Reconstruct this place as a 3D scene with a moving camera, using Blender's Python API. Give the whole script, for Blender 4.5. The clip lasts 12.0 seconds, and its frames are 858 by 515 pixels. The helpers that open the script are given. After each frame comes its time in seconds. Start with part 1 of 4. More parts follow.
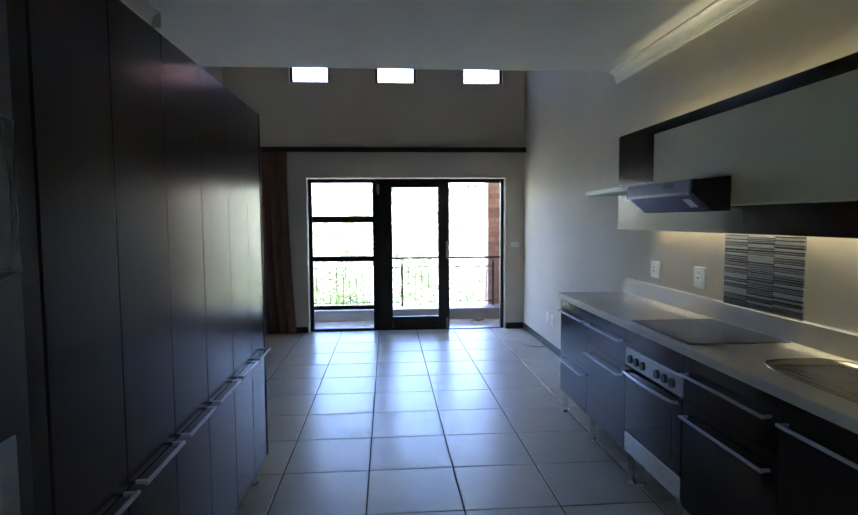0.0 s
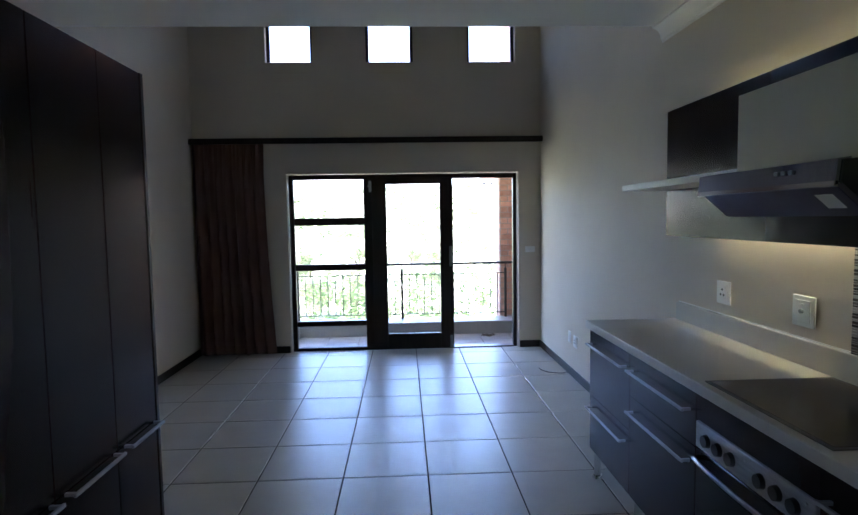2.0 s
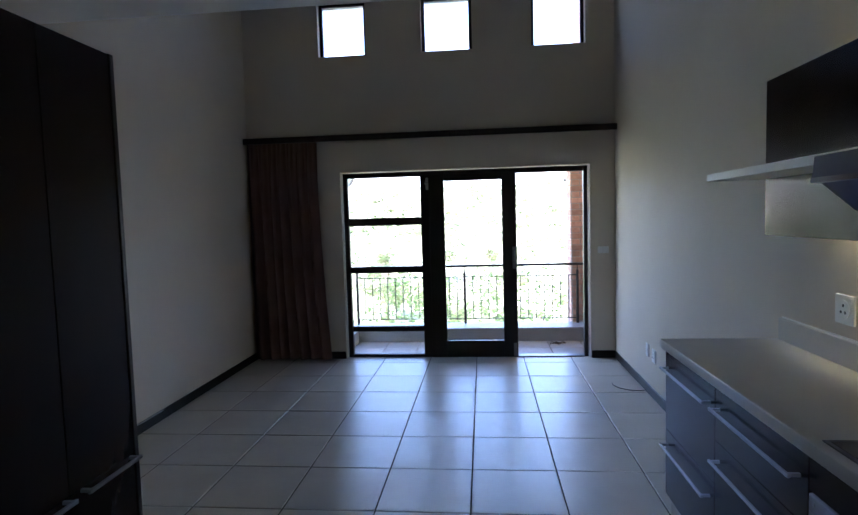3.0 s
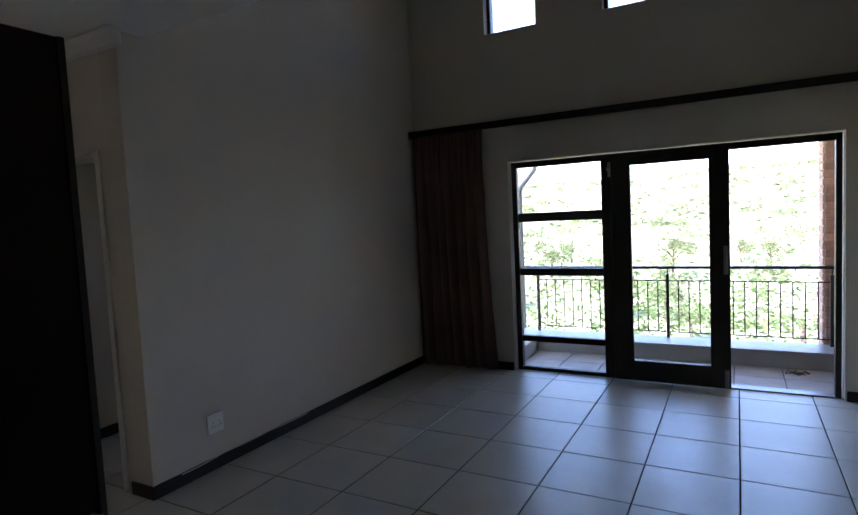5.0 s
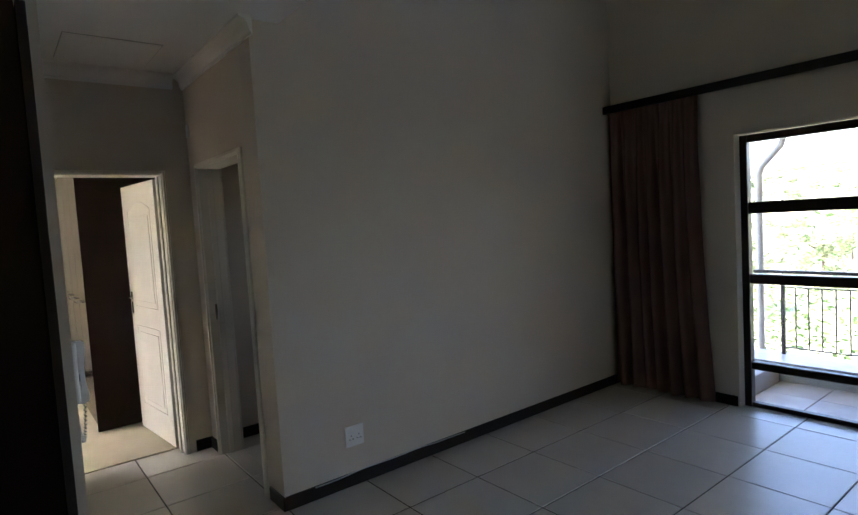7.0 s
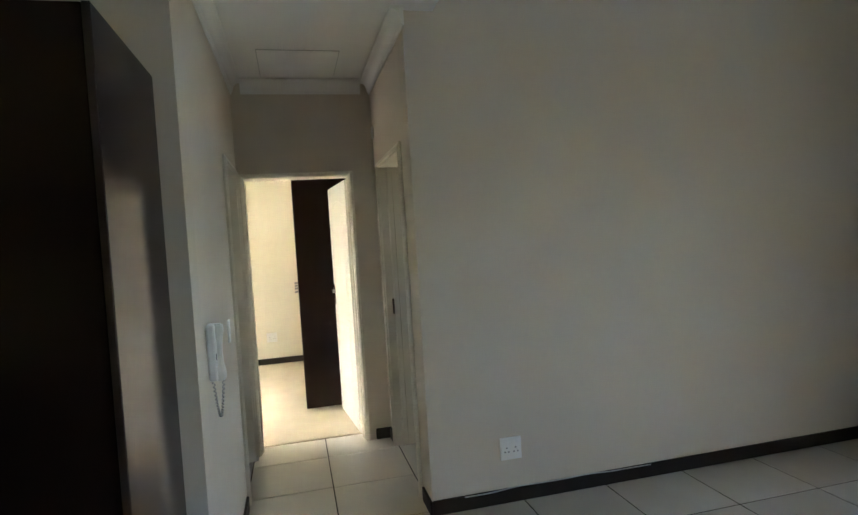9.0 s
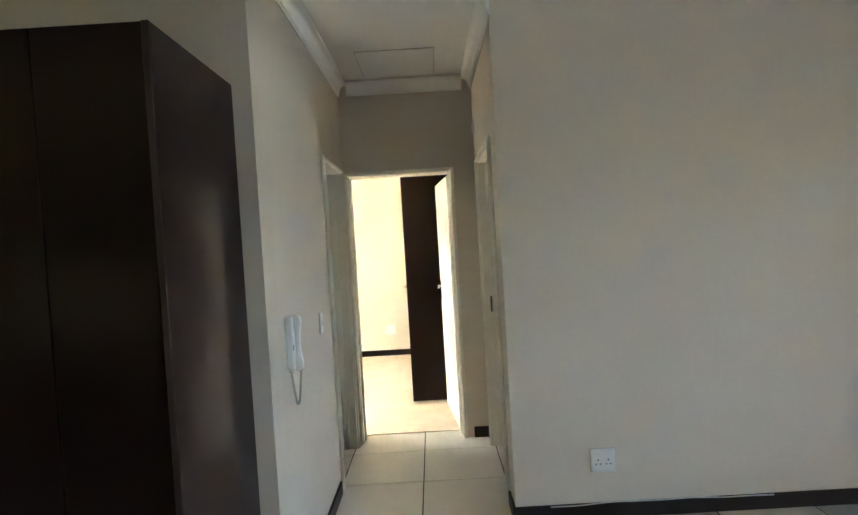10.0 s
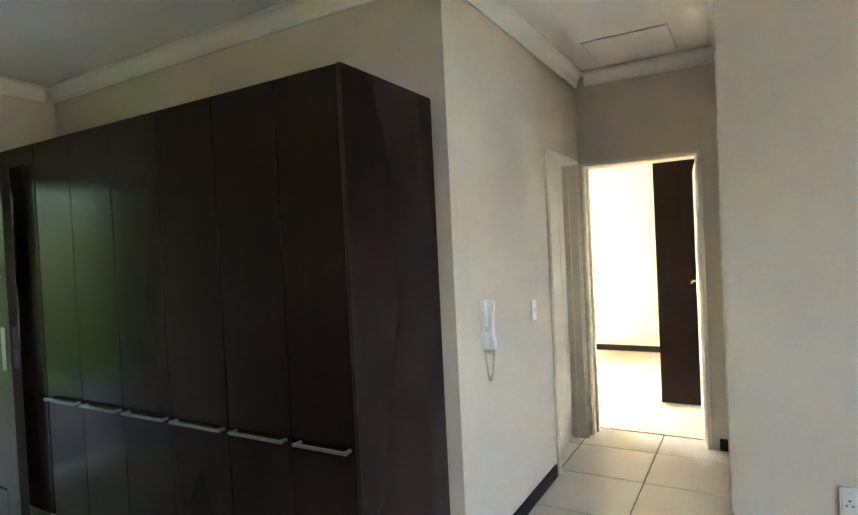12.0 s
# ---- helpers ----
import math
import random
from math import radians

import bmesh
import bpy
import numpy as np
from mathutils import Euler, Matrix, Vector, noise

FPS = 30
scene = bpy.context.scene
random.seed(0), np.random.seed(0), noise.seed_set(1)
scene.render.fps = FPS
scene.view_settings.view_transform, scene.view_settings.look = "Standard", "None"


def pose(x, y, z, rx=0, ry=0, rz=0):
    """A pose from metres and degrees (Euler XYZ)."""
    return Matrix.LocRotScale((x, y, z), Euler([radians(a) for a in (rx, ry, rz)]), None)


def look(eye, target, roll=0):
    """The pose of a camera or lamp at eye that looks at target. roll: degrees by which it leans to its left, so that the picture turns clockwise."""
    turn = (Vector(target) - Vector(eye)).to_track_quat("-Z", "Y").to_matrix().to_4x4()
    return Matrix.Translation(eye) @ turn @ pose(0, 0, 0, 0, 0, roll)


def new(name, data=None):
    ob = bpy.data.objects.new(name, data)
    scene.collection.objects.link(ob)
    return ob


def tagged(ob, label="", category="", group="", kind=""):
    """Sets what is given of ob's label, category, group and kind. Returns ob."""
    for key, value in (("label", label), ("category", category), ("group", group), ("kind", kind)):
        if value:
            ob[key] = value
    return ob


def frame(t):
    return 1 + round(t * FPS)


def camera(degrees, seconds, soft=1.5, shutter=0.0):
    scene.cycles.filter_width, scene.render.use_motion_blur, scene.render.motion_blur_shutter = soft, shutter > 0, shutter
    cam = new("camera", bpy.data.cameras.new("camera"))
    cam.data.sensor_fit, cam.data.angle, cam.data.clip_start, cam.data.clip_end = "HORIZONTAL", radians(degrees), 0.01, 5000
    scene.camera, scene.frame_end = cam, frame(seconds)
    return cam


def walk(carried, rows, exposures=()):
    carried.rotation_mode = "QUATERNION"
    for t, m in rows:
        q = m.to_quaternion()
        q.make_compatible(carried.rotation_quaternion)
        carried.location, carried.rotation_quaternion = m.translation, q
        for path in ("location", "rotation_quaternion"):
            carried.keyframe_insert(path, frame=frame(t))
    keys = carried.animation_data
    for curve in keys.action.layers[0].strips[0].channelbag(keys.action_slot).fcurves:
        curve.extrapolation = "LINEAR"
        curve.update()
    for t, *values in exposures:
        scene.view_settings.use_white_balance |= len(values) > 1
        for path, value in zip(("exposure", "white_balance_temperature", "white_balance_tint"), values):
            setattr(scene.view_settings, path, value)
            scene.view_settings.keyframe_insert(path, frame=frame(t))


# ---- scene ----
cam = camera(75.0, 12.0)
PATH = [
    (0, (0.057, 0.566, 1.508), (0.204, 2.556, 1.374), -0.4),
    (0.5, (0.068, 0.812, 1.572), (0.223, 2.801, 1.434), -0.6),
    (1, (0.146, 1.071, 1.588), (0.305, 3.06, 1.446), -0.7),
    (1.5, (0.228, 1.34, 1.58), (0.373, 3.33, 1.437), -0.9),
    (2, (0.321, 1.615, 1.549), (0.409, 3.609, 1.408), -0.9),
    (2.5, (0.427, 1.839, 1.547), (0.419, 3.834, 1.406), -1.2),
    (3, (0.535, 2.054, 1.549), (0.341, 4.039, 1.409), -1.6),
    (5, (0.948, 2.908, 1.57), (-0.019, 4.654, 1.428), -2.8),
    (5.5, (0.961, 3.161, 1.577), (-0.186, 4.793, 1.438), -3.0),
    (6, (0.937, 3.37, 1.566), (-0.365, 4.883, 1.436), -3.2),
    (6.5, (0.907, 3.578, 1.587), (-0.534, 4.957, 1.449), -3.1),
    (7, (0.875, 3.702, 1.57), (-0.698, 4.931, 1.439), -3.4),
    (9, (0.84, 4.238, 1.492), (-1.103, 4.708, 1.424), -3.6),
    (9.5, (0.845, 4.374, 1.501), (-1.138, 4.627, 1.438), -3.5),
    (10, (0.82, 4.515, 1.483), (-1.18, 4.503, 1.428), -3.4),
    (10.5, (0.816, 4.624, 1.456), (-1.169, 4.388, 1.404), -3.2),
    (11, (0.815, 4.745, 1.456), (-1.123, 4.256, 1.41), -3.2),
    (11.5, (0.833, 4.867, 1.469), (-1.021, 4.12, 1.426), -3.0),
    (12, (0.85, 4.99, 1.47), (-0.879, 3.987, 1.431), -2.8),
]
walk(cam, [(t, look(eye, target, roll)) for t, eye, target, roll in PATH],
     exposures=[(0, 4.08, 5450, 25), (1.5, 3.93, 5450, 25), (3, 3.62, 5450, 26), (5.0, 3.12, 5650, 25), (6.0, 3.2, 5750, 25), (7.0, 3.68, 6000, 23), (9, 4.65, 6300, 15), (10, 5.2, 6350, 17), (12, 5.7, 6550, 18)])

# ---- world and sun ----
world = bpy.data.worlds.new("sky")
scene.world = world
world.use_nodes = True
wn = world.node_tree.nodes
sky = wn.new("ShaderNodeTexSky")
sky.sky_type = "NISHITA"
sky.sun_disc = False
SUN_EL, SUN_AZ = 44.0, 198.0
sky.sun_elevation = radians(SUN_EL)
sky.sun_rotation = radians(SUN_AZ)
world.node_tree.links.new(sky.outputs[0], wn["Background"].inputs["Color"])
wn["Background"].inputs["Strength"].default_value = 0.15

sun_data = bpy.data.lights.new("sun", "SUN")
sun_data.energy, sun_data.angle, sun_data.color = 4.0, radians(0.6), (1.0, 0.95, 0.86)
sun = new("sun", sun_data)
# sun_rotation turns clockwise from +y
sun_way = Vector((math.sin(radians(SUN_AZ)) * math.cos(radians(SUN_EL)), math.cos(radians(SUN_AZ)) * math.cos(radians(SUN_EL)), math.sin(radians(SUN_EL))))
sun.matrix_world = look(sun_way * 30, (0, 0, 0))

# ---- materials ----
def shader(name, color=(0.5, 0.5, 0.5), rough=0.5, metal=0.0):
    m = bpy.data.materials.new(name)
    m.use_nodes = True
    b = m.node_tree.nodes["Principled BSDF"]
    b.inputs["Base Color"].default_value = (*color, 1)
    b.inputs["Roughness"].default_value = rough
    b.inputs["Metallic"].default_value = metal
    return m, m.node_tree.nodes, m.node_tree.links, b


def noise_node(n, l, scale, detail=4.0, stretch=None):
    tc = n.new("ShaderNodeTexCoord")
    info = n.new("ShaderNodeObjectInfo")
    shift = n.new("ShaderNodeVectorMath")
    shift.operation = "MULTIPLY_ADD"
    shift.inputs[1].default_value = (37.0, 53.0, 71.0)
    l.new(info.outputs["Random"], shift.inputs[0])
    l.new(tc.outputs["Object"], shift.inputs[2])
    tex = n.new("ShaderNodeTexNoise")
    tex.inputs["Scale"].default_value = scale
    tex.inputs["Detail"].default_value = detail
    if stretch:
        mp = n.new("ShaderNodeMapping")
        mp.inputs["Scale"].default_value = stretch
        l.new(shift.outputs[0], mp.inputs["Vector"])
        l.new(mp.outputs[0], tex.inputs["Vector"])
    else:
        l.new(shift.outputs[0], tex.inputs["Vector"])
    return tex


def blend_between(n, l, source, c0, c1, lo=0.3, hi=0.7):
    mr = n.new("ShaderNodeMapRange")
    mr.interpolation_type = "SMOOTHSTEP"
    mr.inputs["From Min"].default_value, mr.inputs["From Max"].default_value = lo, hi
    l.new(source, mr.inputs["Value"])
    mix = n.new("ShaderNodeMix")
    mix.data_type = "RGBA"
    mix.inputs[6].default_value = (*c0, 1)
    mix.inputs[7].default_value = (*c1, 1)
    l.new(mr.outputs[0], mix.inputs[0])
    return mix.outputs[2]


def mottled(name, c0, c1, rough, scale, fine=120.0, bump=0.1, metal=0.0, stretch=None, rough_span=0.0, dist=0.002, gloss=0.5):
    """Two colours blended at a coarse and a fine scale, with a fine relief and uneven gloss."""
    m, n, l, b = shader(name, c0, rough, metal)
    b.inputs["Specular IOR Level"].default_value = gloss
    big = noise_node(n, l, scale, 3.0, stretch)
    small = noise_node(n, l, fine, 3.0, stretch)
    mix = n.new("ShaderNodeMath")
    mix.operation = "MULTIPLY_ADD"
    mix.inputs[1].default_value = 0.12
    l.new(small.outputs["Fac"], mix.inputs[0])
    half = n.new("ShaderNodeMath")
    half.operation = "MULTIPLY"
    half.inputs[1].default_value = 0.88
    l.new(big.outputs["Fac"], half.inputs[0])
    l.new(half.outputs[0], mix.inputs[2])
    l.new(blend_between(n, l, mix.outputs[0], c0, c1, 0.3, 0.7), b.inputs["Base Color"])
    mr = n.new("ShaderNodeMapRange")
    mr.inputs["From Min"].default_value, mr.inputs["From Max"].default_value = 0.3, 0.7
    mr.inputs["To Min"].default_value, mr.inputs["To Max"].default_value = rough - rough_span, rough + rough_span
    l.new(big.outputs["Fac"], mr.inputs["Value"])
    l.new(mr.outputs[0], b.inputs["Roughness"])
    if bump:
        bp = n.new("ShaderNodeBump")
        bp.inputs["Strength"].default_value, bp.inputs["Distance"].default_value = bump, dist
        l.new(small.outputs["Fac"], bp.inputs["Height"])
        l.new(bp.outputs[0], b.inputs["Normal"])
    return m


def vary_by_piece(m, amount=0.12):
    """Lightens or darkens each piece a little."""
    n, l = m.node_tree.nodes, m.node_tree.links
    b = n["Principled BSDF"]
    link = b.inputs["Base Color"].links[0]
    src = link.from_socket
    info = n.new("ShaderNodeObjectInfo")
    mr = n.new("ShaderNodeMapRange")
    mr.inputs["To Min"].default_value, mr.inputs["To Max"].default_value = 1 - amount, 1 + amount
    l.new(info.outputs["Random"], mr.inputs["Value"])
    hsv = n.new("ShaderNodeHueSaturation")
    l.new(mr.outputs[0], hsv.inputs["Value"])
    l.new(src, hsv.inputs["Color"])
    l.new(hsv.outputs[0], b.inputs["Base Color"])
    return m


def wavy_glaze(m):
    """Faint unevenness and worn, duller smears in a glaze."""
    n, l = m.node_tree.nodes, m.node_tree.links
    b = n["Principled BSDF"]
    wave = noise_node(n, l, 7.0, 2.0)
    bp = n.new("ShaderNodeBump")
    bp.inputs["Strength"].default_value, bp.inputs["Distance"].default_value = 0.12, 0.004
    l.new(wave.outputs["Fac"], bp.inputs["Height"])
    l.new(bp.outputs[0], b.inputs["Normal"])
    smear = noise_node(n, l, 2.6, 5.0, (1.0, 2.2, 1.0))
    mr = n.new("ShaderNodeMapRange")
    mr.inputs["From Min"].default_value, mr.inputs["From Max"].default_value = 0.45, 0.75
    mr.inputs["To Min"].default_value, mr.inputs["To Max"].default_value = 0.85, 0.45
    l.new(smear.outputs["Fac"], mr.inputs["Value"])
    l.new(mr.outputs[0], b.inputs["Specular IOR Level"])
    return m


WALL = mottled("wall_paint", (0.615, 0.545, 0.445), (0.655, 0.585, 0.48), 0.75, 1.3, 160, 0.04)
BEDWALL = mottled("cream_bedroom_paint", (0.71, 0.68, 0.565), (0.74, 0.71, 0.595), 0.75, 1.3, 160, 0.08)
CEIL = mottled("ceiling_paint", (0.82, 0.81, 0.78), (0.86, 0.85, 0.82), 0.85, 0.9, 140, 0.08)
CORNICE = mottled("cornice_plaster", (0.78, 0.77, 0.73), (0.83, 0.82, 0.79), 0.7, 2.0, 90, 0.05)
TILE = wavy_glaze(vary_by_piece(mottled("glazed_floor_tile", (0.530, 0.498, 0.434), (0.582, 0.549, 0.480), 0.36, 4.0, 60, 0.0, rough_span=0.05, dist=0.001, gloss=0.62), 0.05))
GROUT = mottled("grout", (0.026, 0.023, 0.020), (0.045, 0.040, 0.034), 0.95, 6, 200, 0.2, gloss=0.05)
WENGE = mottled("dark_wenge_veneer", (0.0155, 0.0084, 0.0072), (0.0180, 0.0098, 0.0084), 0.19, 1.2, 60, 0.0, stretch=(5, 5, 0.5), gloss=0.14, rough_span=0.0, dist=0.001)
FRAMEWOOD = mottled("dark_stained_frame_wood", (0.014, 0.009, 0.007), (0.028, 0.018, 0.013), 0.42, 3, 40, 0.08, stretch=(6, 6, 1), gloss=0.3)
SKIRT = mottled("dark_skirting", (0.014, 0.010, 0.008), (0.024, 0.018, 0.014), 0.5, 4, 60, 0.05, gloss=0.22)
CREAM = mottled("cream_laminate", (0.60, 0.55, 0.385), (0.64, 0.585, 0.41), 0.50, 1.5, 90, 0.02, rough_span=0.0)
COUNTER = mottled("pale_worktop", (0.485, 0.462, 0.415), (0.505, 0.482, 0.434), 0.34, 6, 320, 0.0, rough_span=0.0)
DOORPAINT = mottled("white_door_paint", (0.74, 0.71, 0.63), (0.79, 0.76, 0.68), 0.42, 2, 80, 0.05)
JAMBPAINT = mottled("cream_jamb_paint", (0.75, 0.71, 0.60), (0.79, 0.75, 0.64), 0.42, 3, 80, 0.05)
HOODSTEEL = mottled("dark_hood_steel", (0.28, 0.29, 0.36), (0.34, 0.35, 0.42), 0.20, 8, 300, 0.02, metal=1.0, stretch=(1, 14, 1))
FILTERSTEEL = mottled("dark_filter_steel", (0.07, 0.07, 0.11), (0.10, 0.10, 0.15), 0.32, 8, 300, 0.02, metal=1.0)
SINKSTEEL = mottled("satin_sink_steel", (0.36, 0.345, 0.32), (0.44, 0.42, 0.39), 0.24, 8, 300, 0.02, metal=1.0)
STEEL = mottled("brushed_steel", (0.50, 0.50, 0.50), (0.60, 0.60, 0.59), 0.30, 8, 300, 0.04, metal=1.0, stretch=(1, 1, 14))
CHROME = mottled("chrome", (0.70, 0.70, 0.70), (0.76, 0.76, 0.76), 0.12, 5, 60, 0, metal=1.0, rough_span=0.0)
ALU = mottled("aluminium_handle", (0.22, 0.22, 0.23), (0.27, 0.27, 0.27), 0.38, 6, 200, 0.03, metal=1.0)
BLACKGLASS = mottled("black_ceramic_glass", (0.010, 0.010, 0.011), (0.016, 0.016, 0.017), 0.07, 4, 60, 0, rough_span=0.0, gloss=0.22)
HOBGLASS = mottled("worn_hob_glass", (0.015, 0.013, 0.012), (0.024, 0.021, 0.019), 0.20, 4, 120, 0, rough_span=0.05, gloss=0.20)
OVENSTEEL = mottled("dull_oven_steel", (0.27, 0.27, 0.28), (0.34, 0.34, 0.34), 0.34, 8, 300, 0.04, metal=1.0, stretch=(1, 1, 14))
BLACK = mottled("black_plastic", (0.014, 0.014, 0.015), (0.024, 0.024, 0.025), 0.38, 8, 200, 0.05)
PLASTIC = mottled("white_plastic", (0.78, 0.78, 0.76), (0.83, 0.83, 0.80), 0.35, 6, 100, 0.02)
GREYPLASTIC = mottled("grey_plastic", (0.30, 0.30, 0.30), (0.38, 0.38, 0.37), 0.4, 6, 100, 0.02)
CURTAIN = mottled("brown_curtain_cloth", (0.105, 0.052, 0.040), (0.150, 0.078, 0.060), 0.9, 5, 420, 0.35, stretch=(1, 1, 0.4))
RAILPAINT = mottled("dark_rail_paint", (0.020, 0.018, 0.017), (0.040, 0.036, 0.033), 0.45, 6, 120, 0.1, metal=0.3)
CONCRETE = mottled("balcony_plaster", (0.25, 0.245, 0.23), (0.32, 0.31, 0.285), 0.85, 3, 70, 0.3)
PAVER = vary_by_piece(mottled("balcony_tile", (0.26, 0.235, 0.205), (0.35, 0.32, 0.28), 0.55, 5, 90, 0.2), 0.1)
BRICK = vary_by_piece(mottled("face_brick", (0.54, 0.32, 0.235), (0.64, 0.41, 0.31), 0.85, 18, 150, 0.5), 0.22)
# dark brick of the added screen wall beside the balcony
BRICKWALL = mottled("brick_screen_wall", (0.26, 0.11, 0.07), (0.34, 0.16, 0.10), 0.9, 14, 120, 0.4)
MORTAR = mottled("mortar", (0.40, 0.35, 0.30), (0.48, 0.43, 0.37), 0.95, 20, 200, 0.5)
GRASS = mottled("grass", (0.20, 0.215, 0.10), (0.34, 0.33, 0.20), 0.9, 0.11, 3, 0.4, dist=0.05)
LEAF = mottled("leaves", (0.046, 0.150, 0.013), (0.080, 0.200, 0.026), 0.7, 0.8, 8, 0.2, dist=0.02, gloss=0.12)
LEAF3 = mottled("mid_green_leaves", (0.085, 0.135, 0.042), (0.140, 0.190, 0.075), 0.7, 0.8, 8, 0.2, dist=0.02, gloss=0.15)
# paler than real foliage: distant haze is mixed into the leaf colour
LEAF2 = mottled("haze_paled_leaves", (0.16, 0.19, 0.085), (0.24, 0.26, 0.14), 0.7, 0.8, 8, 0.2, dist=0.02, gloss=0.2)
BARK = mottled("bark", (0.08, 0.055, 0.035), (0.14, 0.10, 0.07), 0.95, 4, 40, 0.8, stretch=(3, 3, 0.6), dist=0.02)
ROOF = mottled("roof_tile", (0.22, 0.11, 0.08), (0.30, 0.17, 0.12), 0.85, 2, 12, 0.3)
HOUSEWALL = mottled("house_plaster", (0.55, 0.48, 0.38), (0.64, 0.57, 0.46), 0.9, 1, 20, 0.2)
LAWN = mottled("lawn", (0.035, 0.095, 0.014), (0.06, 0.13, 0.025), 0.9, 0.8, 20, 0.4, dist=0.03, gloss=0.1)
CARPET = mottled("cream_carpet", (0.48, 0.42, 0.305), (0.53, 0.47, 0.35), 0.95, 4, 260, 0.5, gloss=0.05)
SOIL = mottled("paving", (0.09, 0.075, 0.065), (0.14, 0.12, 0.10), 0.9, 2, 60, 0.3)
CABLE = mottled("grey_cable", (0.05, 0.05, 0.055), (0.08, 0.08, 0.085), 0.5, 6, 100, 0)
WHITECABLE = mottled("white_cable", (0.55, 0.55, 0.52), (0.62, 0.62, 0.6), 0.5, 6, 100, 0)

def let_light_through(m, share=0.45):
    """Leaves pass on some of the light that falls on their far side."""
    n, l = m.node_tree.nodes, m.node_tree.links
    p = n["Principled BSDF"]
    tr = n.new("ShaderNodeBsdfTranslucent")
    l.new(p.inputs["Base Color"].links[0].from_socket, tr.inputs["Color"])
    mix = n.new("ShaderNodeMixShader")
    mix.inputs[0].default_value = share
    l.new(p.outputs[0], mix.inputs[1])
    l.new(tr.outputs[0], mix.inputs[2])
    l.new(mix.outputs[0], n["Material Output"].inputs["Surface"])


let_light_through(LEAF, 0.70)
let_light_through(LEAF2, 0.6)
let_light_through(LEAF3, 0.6)


def glass_material():
    m, n, l, b = shader("window_glass", (0.98, 0.99, 0.99), 0.0)
    b.inputs["Transmission Weight"].default_value = 1.0
    b.inputs["IOR"].default_value = 1.45
    return m


GLASS = glass_material()


def glow(name, color, strength):
    m, n, l, b = shader(name, (0.8, 0.8, 0.8), 0.5)
    b.inputs["Emission Color"].default_value = (*color, 1)
    b.inputs["Emission Strength"].default_value = strength
    return m


LED = glow("warm_led_strip", (0.94, 0.82, 0.34), 2.3)
LED_LOW = glow("worktop_led_strip", (0.95, 0.83, 0.38), 3.3)


# ---- builders ----
def box(bm, x0, x1, y0, y1, z0, z1, bevel=0.0, segs=1):
    """A block between two corners, its edges eased where bevel is given."""
    made = bmesh.ops.create_cube(bm, size=1.0)
    vs = made["verts"]
    for v in vs:
        v.co = Vector(((x0 + x1) / 2 + v.co.x * (x1 - x0), (y0 + y1) / 2 + v.co.y * (y1 - y0), (z0 + z1) / 2 + v.co.z * (z1 - z0)))
    if bevel:
        es = list({e for v in vs for e in v.link_edges})
        bmesh.ops.bevel(bm, geom=es, offset=bevel, segments=segs, affect="EDGES", profile=0.5)
    return bm


def block(*a, **k):
    return box(bmesh.new(), *a, **k)


def rod(bm, p, q, r, sides=12, r2=None):
    """A round bar from p to q."""
    p, q = Vector(p), Vector(q)
    d = q - p
    m = Matrix.Translation((p + q) / 2) @ d.to_track_quat("Z", "Y").to_matrix().to_4x4()
    bmesh.ops.create_cone(bm, cap_ends=True, segments=sides, radius1=r, radius2=r if r2 is None else r2, depth=d.length, matrix=m)
    return bm


def prism(bm, outline, axis, lo, hi):
    """Extrudes a closed outline of (a, b) pairs along an axis."""
    def at(a, b, c):
        return {"x": (c, a, b), "y": (a, c, b), "z": (a, b, c)}[axis]
    v0 = [bm.verts.new(at(a, b, lo)) for a, b in outline]
    v1 = [bm.verts.new(at(a, b, hi)) for a, b in outline]
    k = len(outline)
    bm.faces.new(v0)
    bm.faces.new(list(reversed(v1)))
    for i in range(k):
        bm.faces.new((v0[i], v1[i], v1[(i + 1) % k], v0[(i + 1) % k]))
    bmesh.ops.recalc_face_normals(bm, faces=bm.faces)
    return bm


def tube(bm, points, r, sides=8):
    """A round cord through points."""
    pts = [Vector(p) for p in points]
    rings = []
    for i, p in enumerate(pts):
        d = (pts[min(i + 1, len(pts) - 1)] - pts[max(i - 1, 0)]).normalized()
        q = d.to_track_quat("Z", "Y").to_matrix()
        rings.append([bm.verts.new(p + q @ Vector((r * math.cos(2 * math.pi * k / sides), r * math.sin(2 * math.pi * k / sides), 0))) for k in range(sides)])
    for a, b in zip(rings, rings[1:]):
        for k in range(sides):
            bm.faces.new((a[k], a[(k + 1) % sides], b[(k + 1) % sides], b[k]))
    bm.faces.new(list(reversed(rings[0])))
    bm.faces.new(rings[-1])
    bmesh.ops.recalc_face_normals(bm, faces=bm.faces)
    return bm


def origin_of(ob):
    v = Vector((0, 0, 0))
    while ob is not None:
        v = v + ob.location
        ob = ob.parent
    return v


def mesh_of(name, bm, mat, smooth=False):
    me = bpy.data.meshes.new(name)
    bm.to_mesh(me)
    bm.free()
    for mt in (mat if isinstance(mat, (list, tuple)) else [mat]):
        me.materials.append(mt)
    if smooth:
        for p in me.polygons:
            p.use_smooth = True
        me.set_sharp_from_angle(angle=radians(40))
    return me


